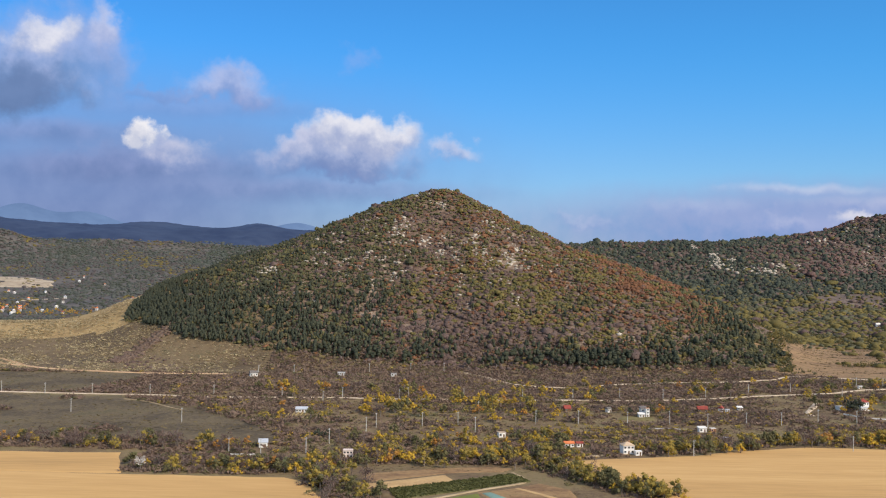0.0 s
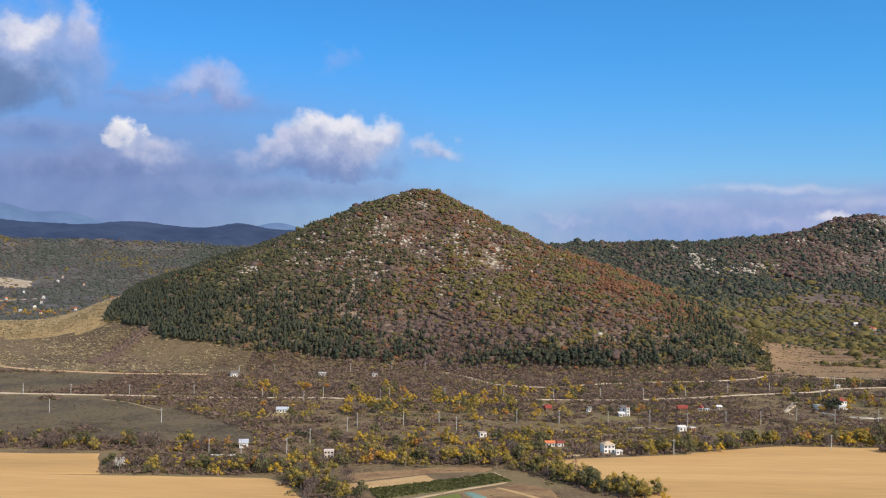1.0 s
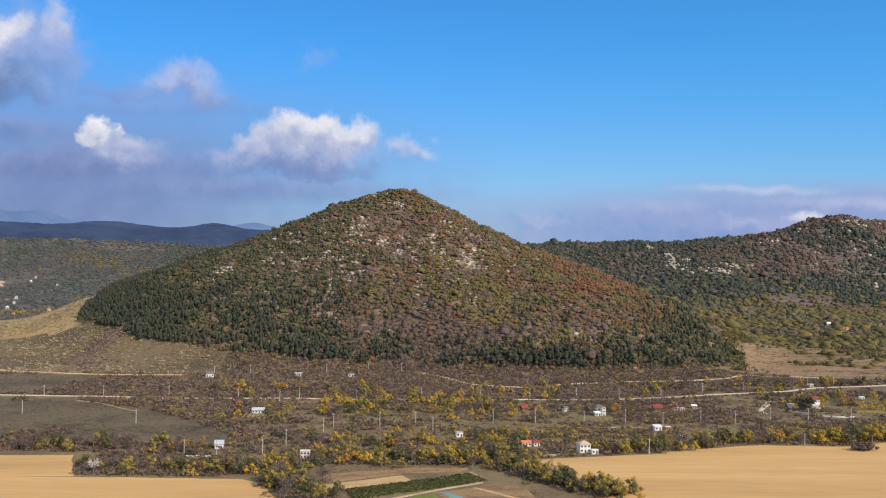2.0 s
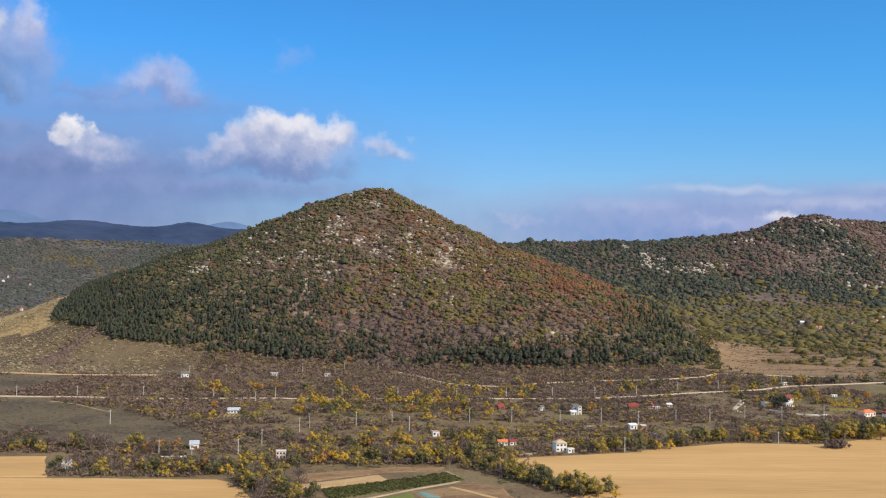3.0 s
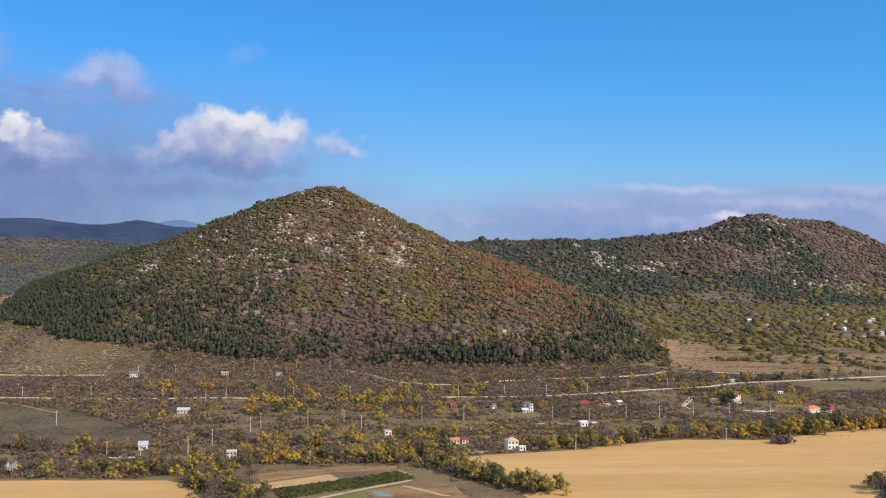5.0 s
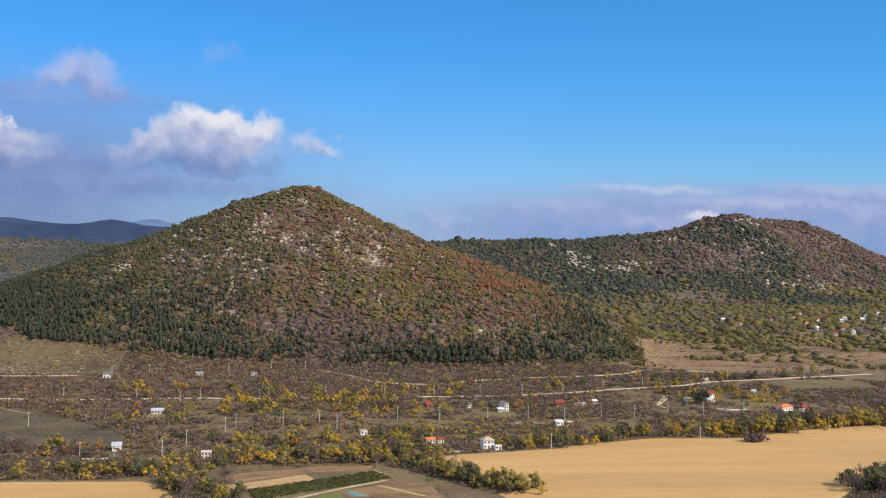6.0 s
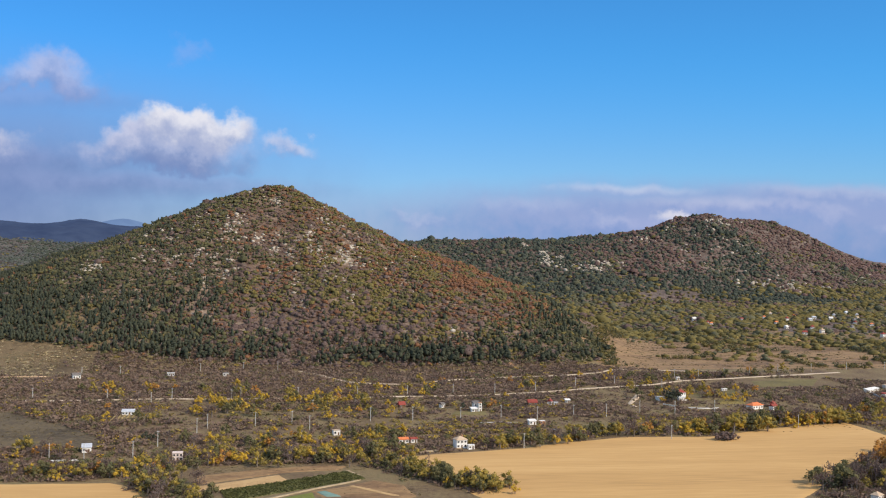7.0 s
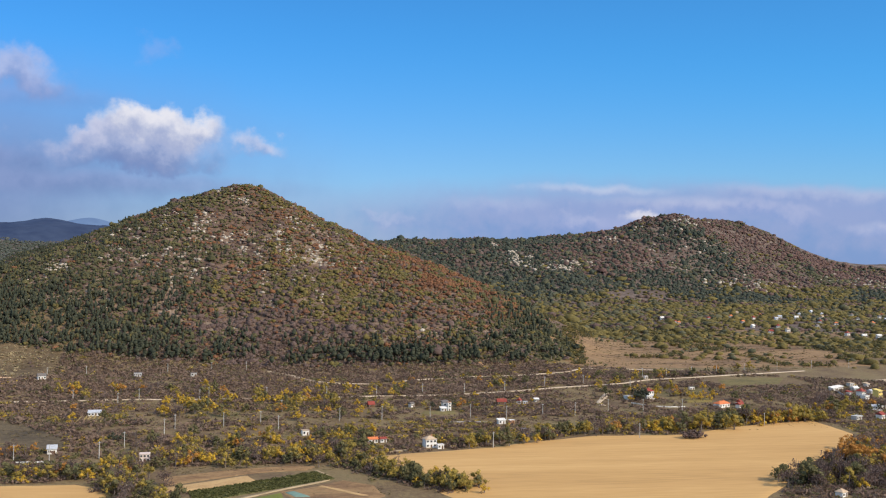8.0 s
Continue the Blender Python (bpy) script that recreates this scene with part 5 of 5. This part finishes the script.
    dead.children[0].data.materials[0] = PALE
    dead.matrix_basis = Matrix.LocRotScale(at(-170, 579), None, (4.0, 4.0, 5.2))
    # the models themselves stand in the thicket by the fields
    for k, model in enumerate(gold + lime + green + rusty + bare + dark):
        model.matrix_basis = Matrix.LocRotScale(at(440 + 9 * (k % 6), 560 + 14 * (k // 6) + 3 * (k % 2), -0.1), None, (3.0, 3.0, 3.0))


tree_belts()

# ---- poles ----
CONCRETE = material("grey_concrete", [(0.34, 0.32, 0.29), (0.44, 0.42, 0.38), (0.52, 0.50, 0.46)], 3.0, bump=0.2)
GLASSY = material("brown_porcelain", [(0.12, 0.05, 0.03), (0.16, 0.07, 0.04)], 5.0, rough=0.3)
STEEL = material("galvanised_steel", [(0.36, 0.37, 0.38), (0.46, 0.47, 0.48)], 4.0, rough=0.5)


def utility_pole(height):
    root = tagged(new("utility_pole"), "grey concrete utility pole with a short crossarm", "utility pole", "valley power line")
    part_arrays("pole", *tube([(0, 0, -0.6), (0, 0, height * 0.5), (0, 0, height)], [0.26, 0.22, 0.17], 8), CONCRETE, root)
    part("crossarm", box(0, 0, height - 0.75, 2.0, 0.14, 0.14), STEEL, root)
    for k in (-0.9, 0.0, 0.9):
        part_arrays("insulator", *tube([(k, 0, height - 0.61), (k, 0, height - 0.5), (k, 0, height - 0.32)], [0.05, 0.09, 0.04], 6), GLASSY, root)
    return root


def poles():
    tall, low = utility_pole(10.4), utility_pole(9.0)
    line_a = (tall, 20, [(161, 646), (271, 668), (384, 703), (-131, 633), (-111, 632), (-84, 640), (-281, 775), (-188, 741), (-73, 672)])
    line_b = (tall, 5, [(-52, 717), (-46, 733), (-13, 740), (13, 745), (25, 724), (71, 757), (103, 760), (139, 756), (172, 764), (198, 754), (229, 762), (257, 767), (290, 782), (319, 780), (352, 778)])
    line_c = (low, 0, [(-376, 872), (-336, 865), (-297, 868), (-248, 869), (-195, 876), (-135, 867), (-98, 849), (-84, 873), (-35, 865), (-28, 879), (20, 878), (30, 805), (71, 881), (115, 886), (157, 893), (195, 893)])
    line_d = (low, -12, [(235, 903), (280, 927), (321, 935), (360, 913), (401, 983), (425, 979), (459, 993), (490, 999), (530, 1015), (573, 1023), (624, 1039), (668, 1036)])
    line_e = (low, 8, [(-181, 1011), (-147, 1019), (-73, 1036), (-31, 1043), (3, 1046)])
    used = set()
    for model, turn, spots in (line_a, line_b, line_c, line_d, line_e):
        for k, (x, y) in enumerate(spots):
            m = Matrix.Translation(at(x, y)) @ Matrix.Rotation(radians(turn + (k * 37) % 13), 4, "Z")
            if model.name not in used:
                used.add(model.name)
                model.matrix_basis = m
            else:
                copy_thing(model, m)


poles()

# ---- houses ----
WHITE = material("white_render", [(0.54, 0.51, 0.46), (0.66, 0.63, 0.58), (0.74, 0.71, 0.66)], 1.2, bump=0.1, big=0.3)
PINK = material("pale_pink_render", [(0.58, 0.46, 0.40), (0.68, 0.56, 0.49)], 1.0, bump=0.1, big=0.3)
CREAM = material("yellow_render", [(0.62, 0.46, 0.13), (0.70, 0.54, 0.18)], 1.0, bump=0.1, big=0.3)
BRICK = material("bare_orange_brick", [(0.36, 0.17, 0.09), (0.46, 0.23, 0.12)], 1.5, bump=0.3, big=0.3)
GREYWALL = material("grey_block_wall", [(0.36, 0.34, 0.32), (0.48, 0.46, 0.43)], 1.2, bump=0.2, big=0.3)
TILE_RED = material("red_roof_tiles", [(0.19, 0.042, 0.034), (0.28, 0.062, 0.045)], 1.5, bump=0.5, big=0.4)
TILE_ORANGE = material("orange_roof_tiles", [(0.50, 0.145, 0.055), (0.62, 0.20, 0.08)], 1.5, bump=0.5, big=0.4)
TILE_TAN = material("tan_roof_tiles", [(0.40, 0.29, 0.19), (0.52, 0.39, 0.27)], 1.5, bump=0.5, big=0.4)
TILE_DARK = material("dark_roof_sheets", [(0.11, 0.095, 0.085), (0.17, 0.15, 0.135)], 1.5, bump=0.4, big=0.4)
SHEET = material("blue_grey_metal_roof", [(0.38, 0.39, 0.41), (0.52, 0.53, 0.55)], 1.2, rough=0.45, bump=0.2, big=0.3)
DARKGLASS = material("dark_window_glass", [(0.02, 0.022, 0.026), (0.035, 0.038, 0.042)], 1.0, rough=0.15, bump=0.0, spec=0.5)
WOODEN = material("brown_painted_wood", [(0.10, 0.06, 0.035), (0.16, 0.095, 0.055)], 3.0, bump=0.3)


def roof_mesh(w, d, h, style, over=0.45, thick=0.18):
    """A roof over a plan w by d, its eaves at 0: gable (ridge along x), hip, or a single slope."""
    a, b = w / 2 + over, d / 2 + over
    if style == "gable":
        top = [(-a, 0, h), (a, 0, h)]
    elif style == "hip":
        top = [(-max(a - b, 0.3), 0, h), (max(a - b, 0.3), 0, h)]
    else:
        top = [(-a, b, h), (a, b, h)]
    eaves = [(-a, -b, 0), (a, -b, 0), (a, b, 0 if style != "shed" else 0), (-a, b, 0)]
    bm = bmesh.new()
    up = [bm.verts.new((x, y, z + thick)) for x, y, z in eaves]
    lo = [bm.verts.new(p) for p in eaves]
    t = [bm.verts.new((x, y, z + thick)) for x, y, z in top]
    if style == "shed":
        faces = [(up[0], up[1], t[1], t[0]), (up[1], up[2], t[1]), (up[3], up[0], t[0]), (t[0], t[1], up[2], up[3])]
    else:
        faces = [(up[0], up[1], t[1], t[0]), (up[2], up[3], t[0], t[1]), (up[1], up[2], t[1]), (up[3], up[0], t[0])]
    for f in faces + [tuple(reversed(lo))] + [(lo[i], lo[(i + 1) % 4], up[(i + 1) % 4], up[i]) for i in range(4)]:
        bm.faces.new(f)
    bmesh.ops.recalc_face_normals(bm, faces=bm.faces[:])
    return bm


def window(root, x, y, z, w, h, side=0):
    """A window on the front (side 0) or on an end wall (side 1 or -1)."""
    dx, dy = (w, 0.12) if side == 0 else (0.12, w)
    frame_ob = part("window", box(x, y, z, dx + (0.16 if side == 0 else 0), dy + (0.16 if side else 0), h + 0.16), WHITE, root, "pale window frame")
    off = (0, -0.05) if side == 0 else (side * 0.05, 0)
    part("pane", box(x + off[0], y + off[1], z + 0.08, dx, dy, h), DARKGLASS, frame_ob, "dark window glass")


def house(name, label, x, y, w, d, h, wall, roof, roof_h=1.8, style="gable", turn=0.0, floors=1, bays=3, chimney=True, base=0.5, category="house", windows=True):
    w, d, h = 0.84 * w, 0.84 * d, 0.95 * h
    root = tagged(new(name), label, category)
    part("wall", box(0, 0, -1.2, w, d, h + 1.2, 0.04), wall, root)
    if style == "flat":
        part("roof", box(0, 0, h + 0.003, w + 0.5, d + 0.5, 0.28, 0.05), roof, root)
    else:
        ob = part("roof", roof_mesh(w, d, roof_h, style), roof, root)
        ob.location = (0, 0, h + 0.003)
    if chimney and style in ("gable", "hip"):
        part("chimney", box(w * 0.22, d * 0.1, h + roof_h * 0.4, 0.6, 0.6, roof_h * 0.6 + 0.9), BRICK, root)
    if windows:
        fh = h / floors
        for f in range(floors):
            for k in range(bays):
                wx = (k + 0.5) / bays * w - w / 2
                if f == 0 and k == bays // 2:
                    part("door", box(wx, -d / 2 - 0.03, 0, 1.0, 0.12, min(2.05, fh - 0.3)), WOODEN, root, "dark wooden door")
                else:
                    window(root, wx, -d / 2 - 0.03, f * fh + fh * 0.32, min(1.3, w / bays * 0.55), fh * 0.42)
            window(root, w / 2 + 0.03, 0, f * fh + fh * 0.32, 1.2, fh * 0.42, 1)
    lows = [float(land(x + a, y + b)) for a in (-w / 2, w / 2) for b in (-d / 2, d / 2)]
    root.matrix_basis = Matrix.Translation((x, y, max(lows))) @ Matrix.Rotation(radians(turn), 4, "Z")
    return root


def houses():
    H = house
    a = H("white_house", "two-storey white house with a tan hipped roof beside the field", 120, 653, 8.8, 7.5, 5.6, WHITE, TILE_TAN, 1.9, "hip", 12, 2)
    H("annex", "low white annex with a flat roof beside a house", 126, 647.5, 5.0, 3.5, 2.7, WHITE, WHITE, 0, "flat", 12, bays=2, chimney=False)
    H("red_roofed_cottage", "low white cottage with an orange-red tiled roof", 85, 672, 7.5, 5, 2.5, WHITE, TILE_ORANGE, 1.3, "gable", 8)
    H("red_roofed_shed", "small shed with a red tiled roof", 92, 673, 5.0, 4, 2.4, WHITE, TILE_RED, 1.1, "gable", 12, bays=2, chimney=False)
    H("white_cabin", "small white cabin with a flat roof in the scrub", 42.5, 704, 5.6, 4.5, 3.4, WHITE, TILE_TAN, 0, "flat", 14, bays=2, chimney=False)
    H("unfinished_house", "pale pink two-storey unfinished house with a flat roof", -56.5, 629, 7.0, 6, 5.0, PINK, PINK, 0, "flat", 3, 2, chimney=False)
    H("white_cottage", "white cottage with a pale sheet-metal roof", -114, 658, 6.4, 6, 3.2, WHITE, SHEET, 1.6, "shed", 8, 1, bays=2, chimney=False)
    H("long_shed", "long low shed with a blue-grey metal roof above vine rows", -108, 793, 10.5, 5, 2.6, WHITE, SHEET, 1.4, "shed", 3, bays=4, chimney=False, category="shed")
    H("white_gabled_house", "white house with a dark gabled roof by the upper road", -183, 995, 8.5, 7, 3.4, WHITE, TILE_DARK, 2.2, "gable", 20)
    H("ruined_house", "roofless pale ruined house in the scrub", -99, 1013, 8.5, 6, 2.9, GREYWALL, GREYWALL, 0, "flat", 4, bays=4, chimney=False)
    H("ruined_hut", "roofless pale ruined hut in the scrub", -47, 1013, 6.8, 5, 3.2, GREYWALL, TILE_DARK, 0, "flat", 6, bays=2, chimney=False)
    H("tall_white_house", "tall narrow white house with an orange top storey", 160, 803, 6.0, 6, 6.2, WHITE, TILE_DARK, 1.4, "shed", 8, 2, bays=2, chimney=False)
    H("tower_room", "narrow white tower room with an orange flat roof", 162, 797.5, 3.2, 3, 7.2, WHITE, BRICK, 0, "flat", 8, 3, bays=1, chimney=False, category="outbuilding")
    H("white_lean_to", "white lean-to with a sloping roof", 157, 796, 5.5, 4, 2.6, WHITE, WHITE, 1.0, "shed", 8, bays=2, chimney=False, category="outbuilding")
    H("small_white_house", "small white house with a dark gabled roof", 135, 819, 4.2, 4, 2.8, WHITE, TILE_DARK, 1.4, "gable", 30, bays=2, chimney=False)
    H("dark_red_hut", "small hut with a dark red roof in the scrub", 102, 821, 6.0, 5, 2.2, WOODEN, TILE_RED, 2.6, "gable", 15, bays=2, chimney=False)
    H("red_roofed_house", "dark house with a bright red tiled roof", 212.5, 827, 9.0, 6, 2.6, WOODEN, TILE_RED, 2.4, "gable", 0)
    H("red_gabled_cottage", "white cottage with a red gabled roof", 229, 831, 5.0, 4, 2.8, WHITE, TILE_RED, 1.8, "gable", 60, bays=2)
    H("white_outhouse", "small white outhouse with a flat roof", 233.5, 829, 4.0, 3, 2.2, WHITE, SHEET, 0, "flat", 0, bays=2, chimney=False, category="outbuilding")
    H("grey_shed", "small grey shed with a pale roof", 247, 841, 4.6, 3.5, 2.2, GREYWALL, WHITE, 0.9, "shed", 0, bays=2, chimney=False, category="shed")
    H("ruined_cottage", "broken white walls of a ruined cottage among bushes", 189, 735, 6.5, 4, 3.0, WHITE, WHITE, 0.9, "shed", 10, bays=2, chimney=False)
    H("ruined_barn", "broken orange and white walls of a ruined barn", 197, 736, 4.4, 4, 2.6, BRICK, WHITE, 0, "flat", 5, bays=2, chimney=False)
    H("white_tank_shed", "tiny white shed at the edge of the thicket", 197, 702, 2.6, 2.4, 2.2, WHITE, SHEET, 0, "flat", 20, bays=1, chimney=False, category="shed")
    H("large_white_house", "two-storey white house with a red roof beside a dark tree", 354, 855, 9.5, 8, 6.0, WHITE, TILE_RED, 2.6, "hip", 20, 2)
    H("front_annex", "low white terrace building in front of a house", 352, 846, 11, 4.5, 2.8, WHITE, SHEET, 0, "flat", 20, bays=4, chimney=False, category="outbuilding")
    H("garage", "low white garage with a flat grey roof", 333, 849, 7, 6, 3.0, WHITE, CONCRETE, 0, "flat", 14, bays=2, chimney=False, category="garage")
    H("caravan", "small white trailer cabin beside the road", 400, 972, 4.8, 2.4, 2.2, WHITE, WHITE, 0, "flat", 20, bays=3, chimney=False, category="trailer")
    H("orange_roofed_house", "long white house with a bright orange hipped roof", 396, 797, 15.5, 8, 3.2, WHITE, TILE_ORANGE, 2.2, "hip", 24, bays=4)
    H("small_gabled_house", "small white house with a red gable behind the hedge", 415, 803, 6, 5, 3.4, WHITE, TILE_RED, 1.8, "gable", 50, bays=2)
    H("greenhouse_shed", "low shed with a white sloping roof", 548, 874, 12, 5, 2.2, WHITE, WHITE, 1.2, "shed", 30, bays=3, chimney=False, category="shed")
    H("white_barn", "white barn with a pale roof in the hamlet", 566, 868, 8, 5, 3.0, GREYWALL, WHITE, 1.6, "gable", 20, bays=3, chimney=False)
    H("hamlet_red_house", "white house with a dark red roof in the hamlet", 553, 838, 8, 7, 4.4, WHITE, TILE_RED, 2.4, "hip", 25, 2)
    H("yellow_house", "bright yellow two-storey house in the hamlet", 563, 828, 7.5, 7, 6.4, CREAM, CREAM, 1.2, "shed", 25, 2)
    H("white_terrace_house", "white house with balconies in the hamlet", 545, 820, 8, 6, 3.4, WHITE, CONCRETE, 0, "flat", 25, bays=3, chimney=False)
    H("hamlet_cottage", "white cottage with a red roof behind the orange trees", 497, 727, 7, 6, 3.2, WHITE, TILE_RED, 2.0, "gable", 30)
    H("grey_bungalow", "low grey bungalow with a flat roof among trees", 475, 725, 10, 6, 2.8, GREYWALL, CONCRETE, 0, "flat", 25, bays=4, chimney=False)
    H("tan_roofed_hut", "small hut with a tan pyramid roof among trees", 313, 491, 6, 5, 2.6, WHITE, TILE_TAN, 1.6, "hip", 30, bays=2, chimney=False)
    # sheds and annexes round the hamlet's yard
    H("long_pale_shed", "long low shed with a pale sheet-metal roof in the hamlet", 557, 881, 17, 5, 2.3, GREYWALL, WHITE, 0.9, "shed", 34, bays=4, chimney=False, category="shed")
    H("block_shed", "grey block shed with a flat roof in the hamlet", 581, 898, 8, 5, 3.4, GREYWALL, TILE_TAN, 0, "flat", 20, bays=2, chimney=False, category="shed")
    H("block_hut", "small pale hut with a sloping roof in the hamlet", 597, 896, 6, 5, 2.7, WHITE, TILE_TAN, 0.9, "shed", 24, bays=2, chimney=False, category="hut")
    H("workshop", "grey workshop with a metal roof in the hamlet", 571, 851, 7, 5, 2.6, GREYWALL, SHEET, 1.0, "gable", 30, bays=2, chimney=False, category="workshop")
    H("red_lean_to", "small lean-to with a dark red roof in the hamlet", 546, 846, 6, 4, 2.6, WHITE, TILE_RED, 1.0, "shed", 28, bays=2, chimney=False, category="outbuilding")
    H("long_white_annex", "long low white annex with a pale roof beside a yard", 524, 771, 17, 4.5, 2.5, WHITE, SHEET, 0.8, "shed", 12, bays=5, chimney=False, category="outbuilding")
    H("garden_trailer", "small white trailer cabin standing in a garden", 414, 895, 6, 2.6, 2.3, WHITE, WHITE, 0, "flat", 10, bays=2, chimney=False, category="trailer")
    H("red_gabled_annex", "white annex with a red gable beside a long house", 410, 792, 7, 5, 3.0, WHITE, TILE_RED, 1.8, "gable", 24, bays=2)
    # the far village at the eastern hills, and the one in the western valley
    rng = np.random.default_rng(91)
    roofs = (TILE_ORANGE, TILE_RED, TILE_TAN, SHEET, WHITE, TILE_DARK)
    names = ("orange", "red", "tan", "grey metal", "white", "dark")
    for spots, where, turn in ((EAST_HOMES, "below wooded hills", 12), (WEST_HOMES, "in the distant valley", 22)):
        for x, y in spots:
            k = int(rng.integers(0, 6))
            two = bool(rng.uniform() < 0.4)
            H("village_house", "white house with a %s roof %s" % (names[k], where), x, y, rng.uniform(4.8, 7.6), rng.uniform(4.5, 6.5), 4.6 if two else 2.9, WHITE, roofs[k], rng.uniform(1.5, 2.6), "hip" if rng.uniform() < 0.5 else "gable", turn + rng.uniform(-30, 30), 2 if two else 1)["group"] = "village houses"


houses()


DRYVINE = material("dry_vine_leaves", [(0.17, 0.125, 0.06), (0.25, 0.185, 0.085), (0.33, 0.25, 0.115)], 0.8, bump=0.5, big=0.1)


def vine_rows():
    rng = np.random.default_rng(15)
    for k in range(6):
        row = tagged(new("vine_row"), "row of straw-dry vines on the slope below a shed", "vines", "vine rows")
        x0 = -116 + 3.2 * k
        pts = [(x0 + rng.uniform(-0.3, 0.3), 787 - 3.0 * j) for j in range(9)]
        v, t = join([blob((px - x0, py - 775, float(land(px, py)) - float(land(x0, 775)) + 0.5), np.array((0.75, 1.6, 0.9)), rng) for px, py in pts])
        part_arrays("foliage", v, t, DRYVINE, row)
        for j in (0, 4, 8):
            px, py = pts[j]
            part_arrays("post", *tube([(px - x0, py - 775, float(land(px, py)) - float(land(x0, 775)) - 0.3), (px - x0, py - 775, float(land(px, py)) - float(land(x0, 775)) + 1.6)], [0.06, 0.05], 5), BARK, row)
        row.location = at(x0, 775)


vine_rows()


def yard_wall(name, label, pts, h, mat):
    root = tagged(new(name), label, "wall")
    for (x0, y0), (x1, y1) in zip(pts, pts[1:]):
        n = max(1, int(math.hypot(x1 - x0, y1 - y0) / 6))
        for k in range(n):
            ax, ay = x0 + (x1 - x0) * k / n, y0 + (y1 - y0) * k / n
            bx, by = x0 + (x1 - x0) * (k + 1) / n, y0 + (y1 - y0) * (k + 1) / n
            length = math.hypot(bx - ax, by - ay)
            ob = part("wall_panel", box(0, 0, -0.6, length - 0.02, 0.25, h + 0.6, 0.03), mat, root)
            ob.matrix_basis = Matrix.Translation(at((ax + bx) / 2, (ay + by) / 2)) @ Matrix.Rotation(math.atan2(by - ay, bx - ax), 4, "Z")
    return root


yard_wall("garden_wall", "low white garden wall behind a lawn", [(-130, 630), (-113, 631.5)], 0.9, WHITE)
yard_wall("courtyard_wall", "pale courtyard wall round the hamlet's yard", [(546, 868), (533, 828), (512, 786), (506, 762), (520, 758)], 1.6, GREYWALL)
yard_wall("terrace_wall", "low pale wall along the house's yard", [(327, 826), (338, 806), (352, 800), (366, 801)], 0.9, WHITE)
yard_wall("field_wall", "low rubble wall in the scrub", [(150, 742), (166, 744), (180, 741)], 0.8, GREYWALL)
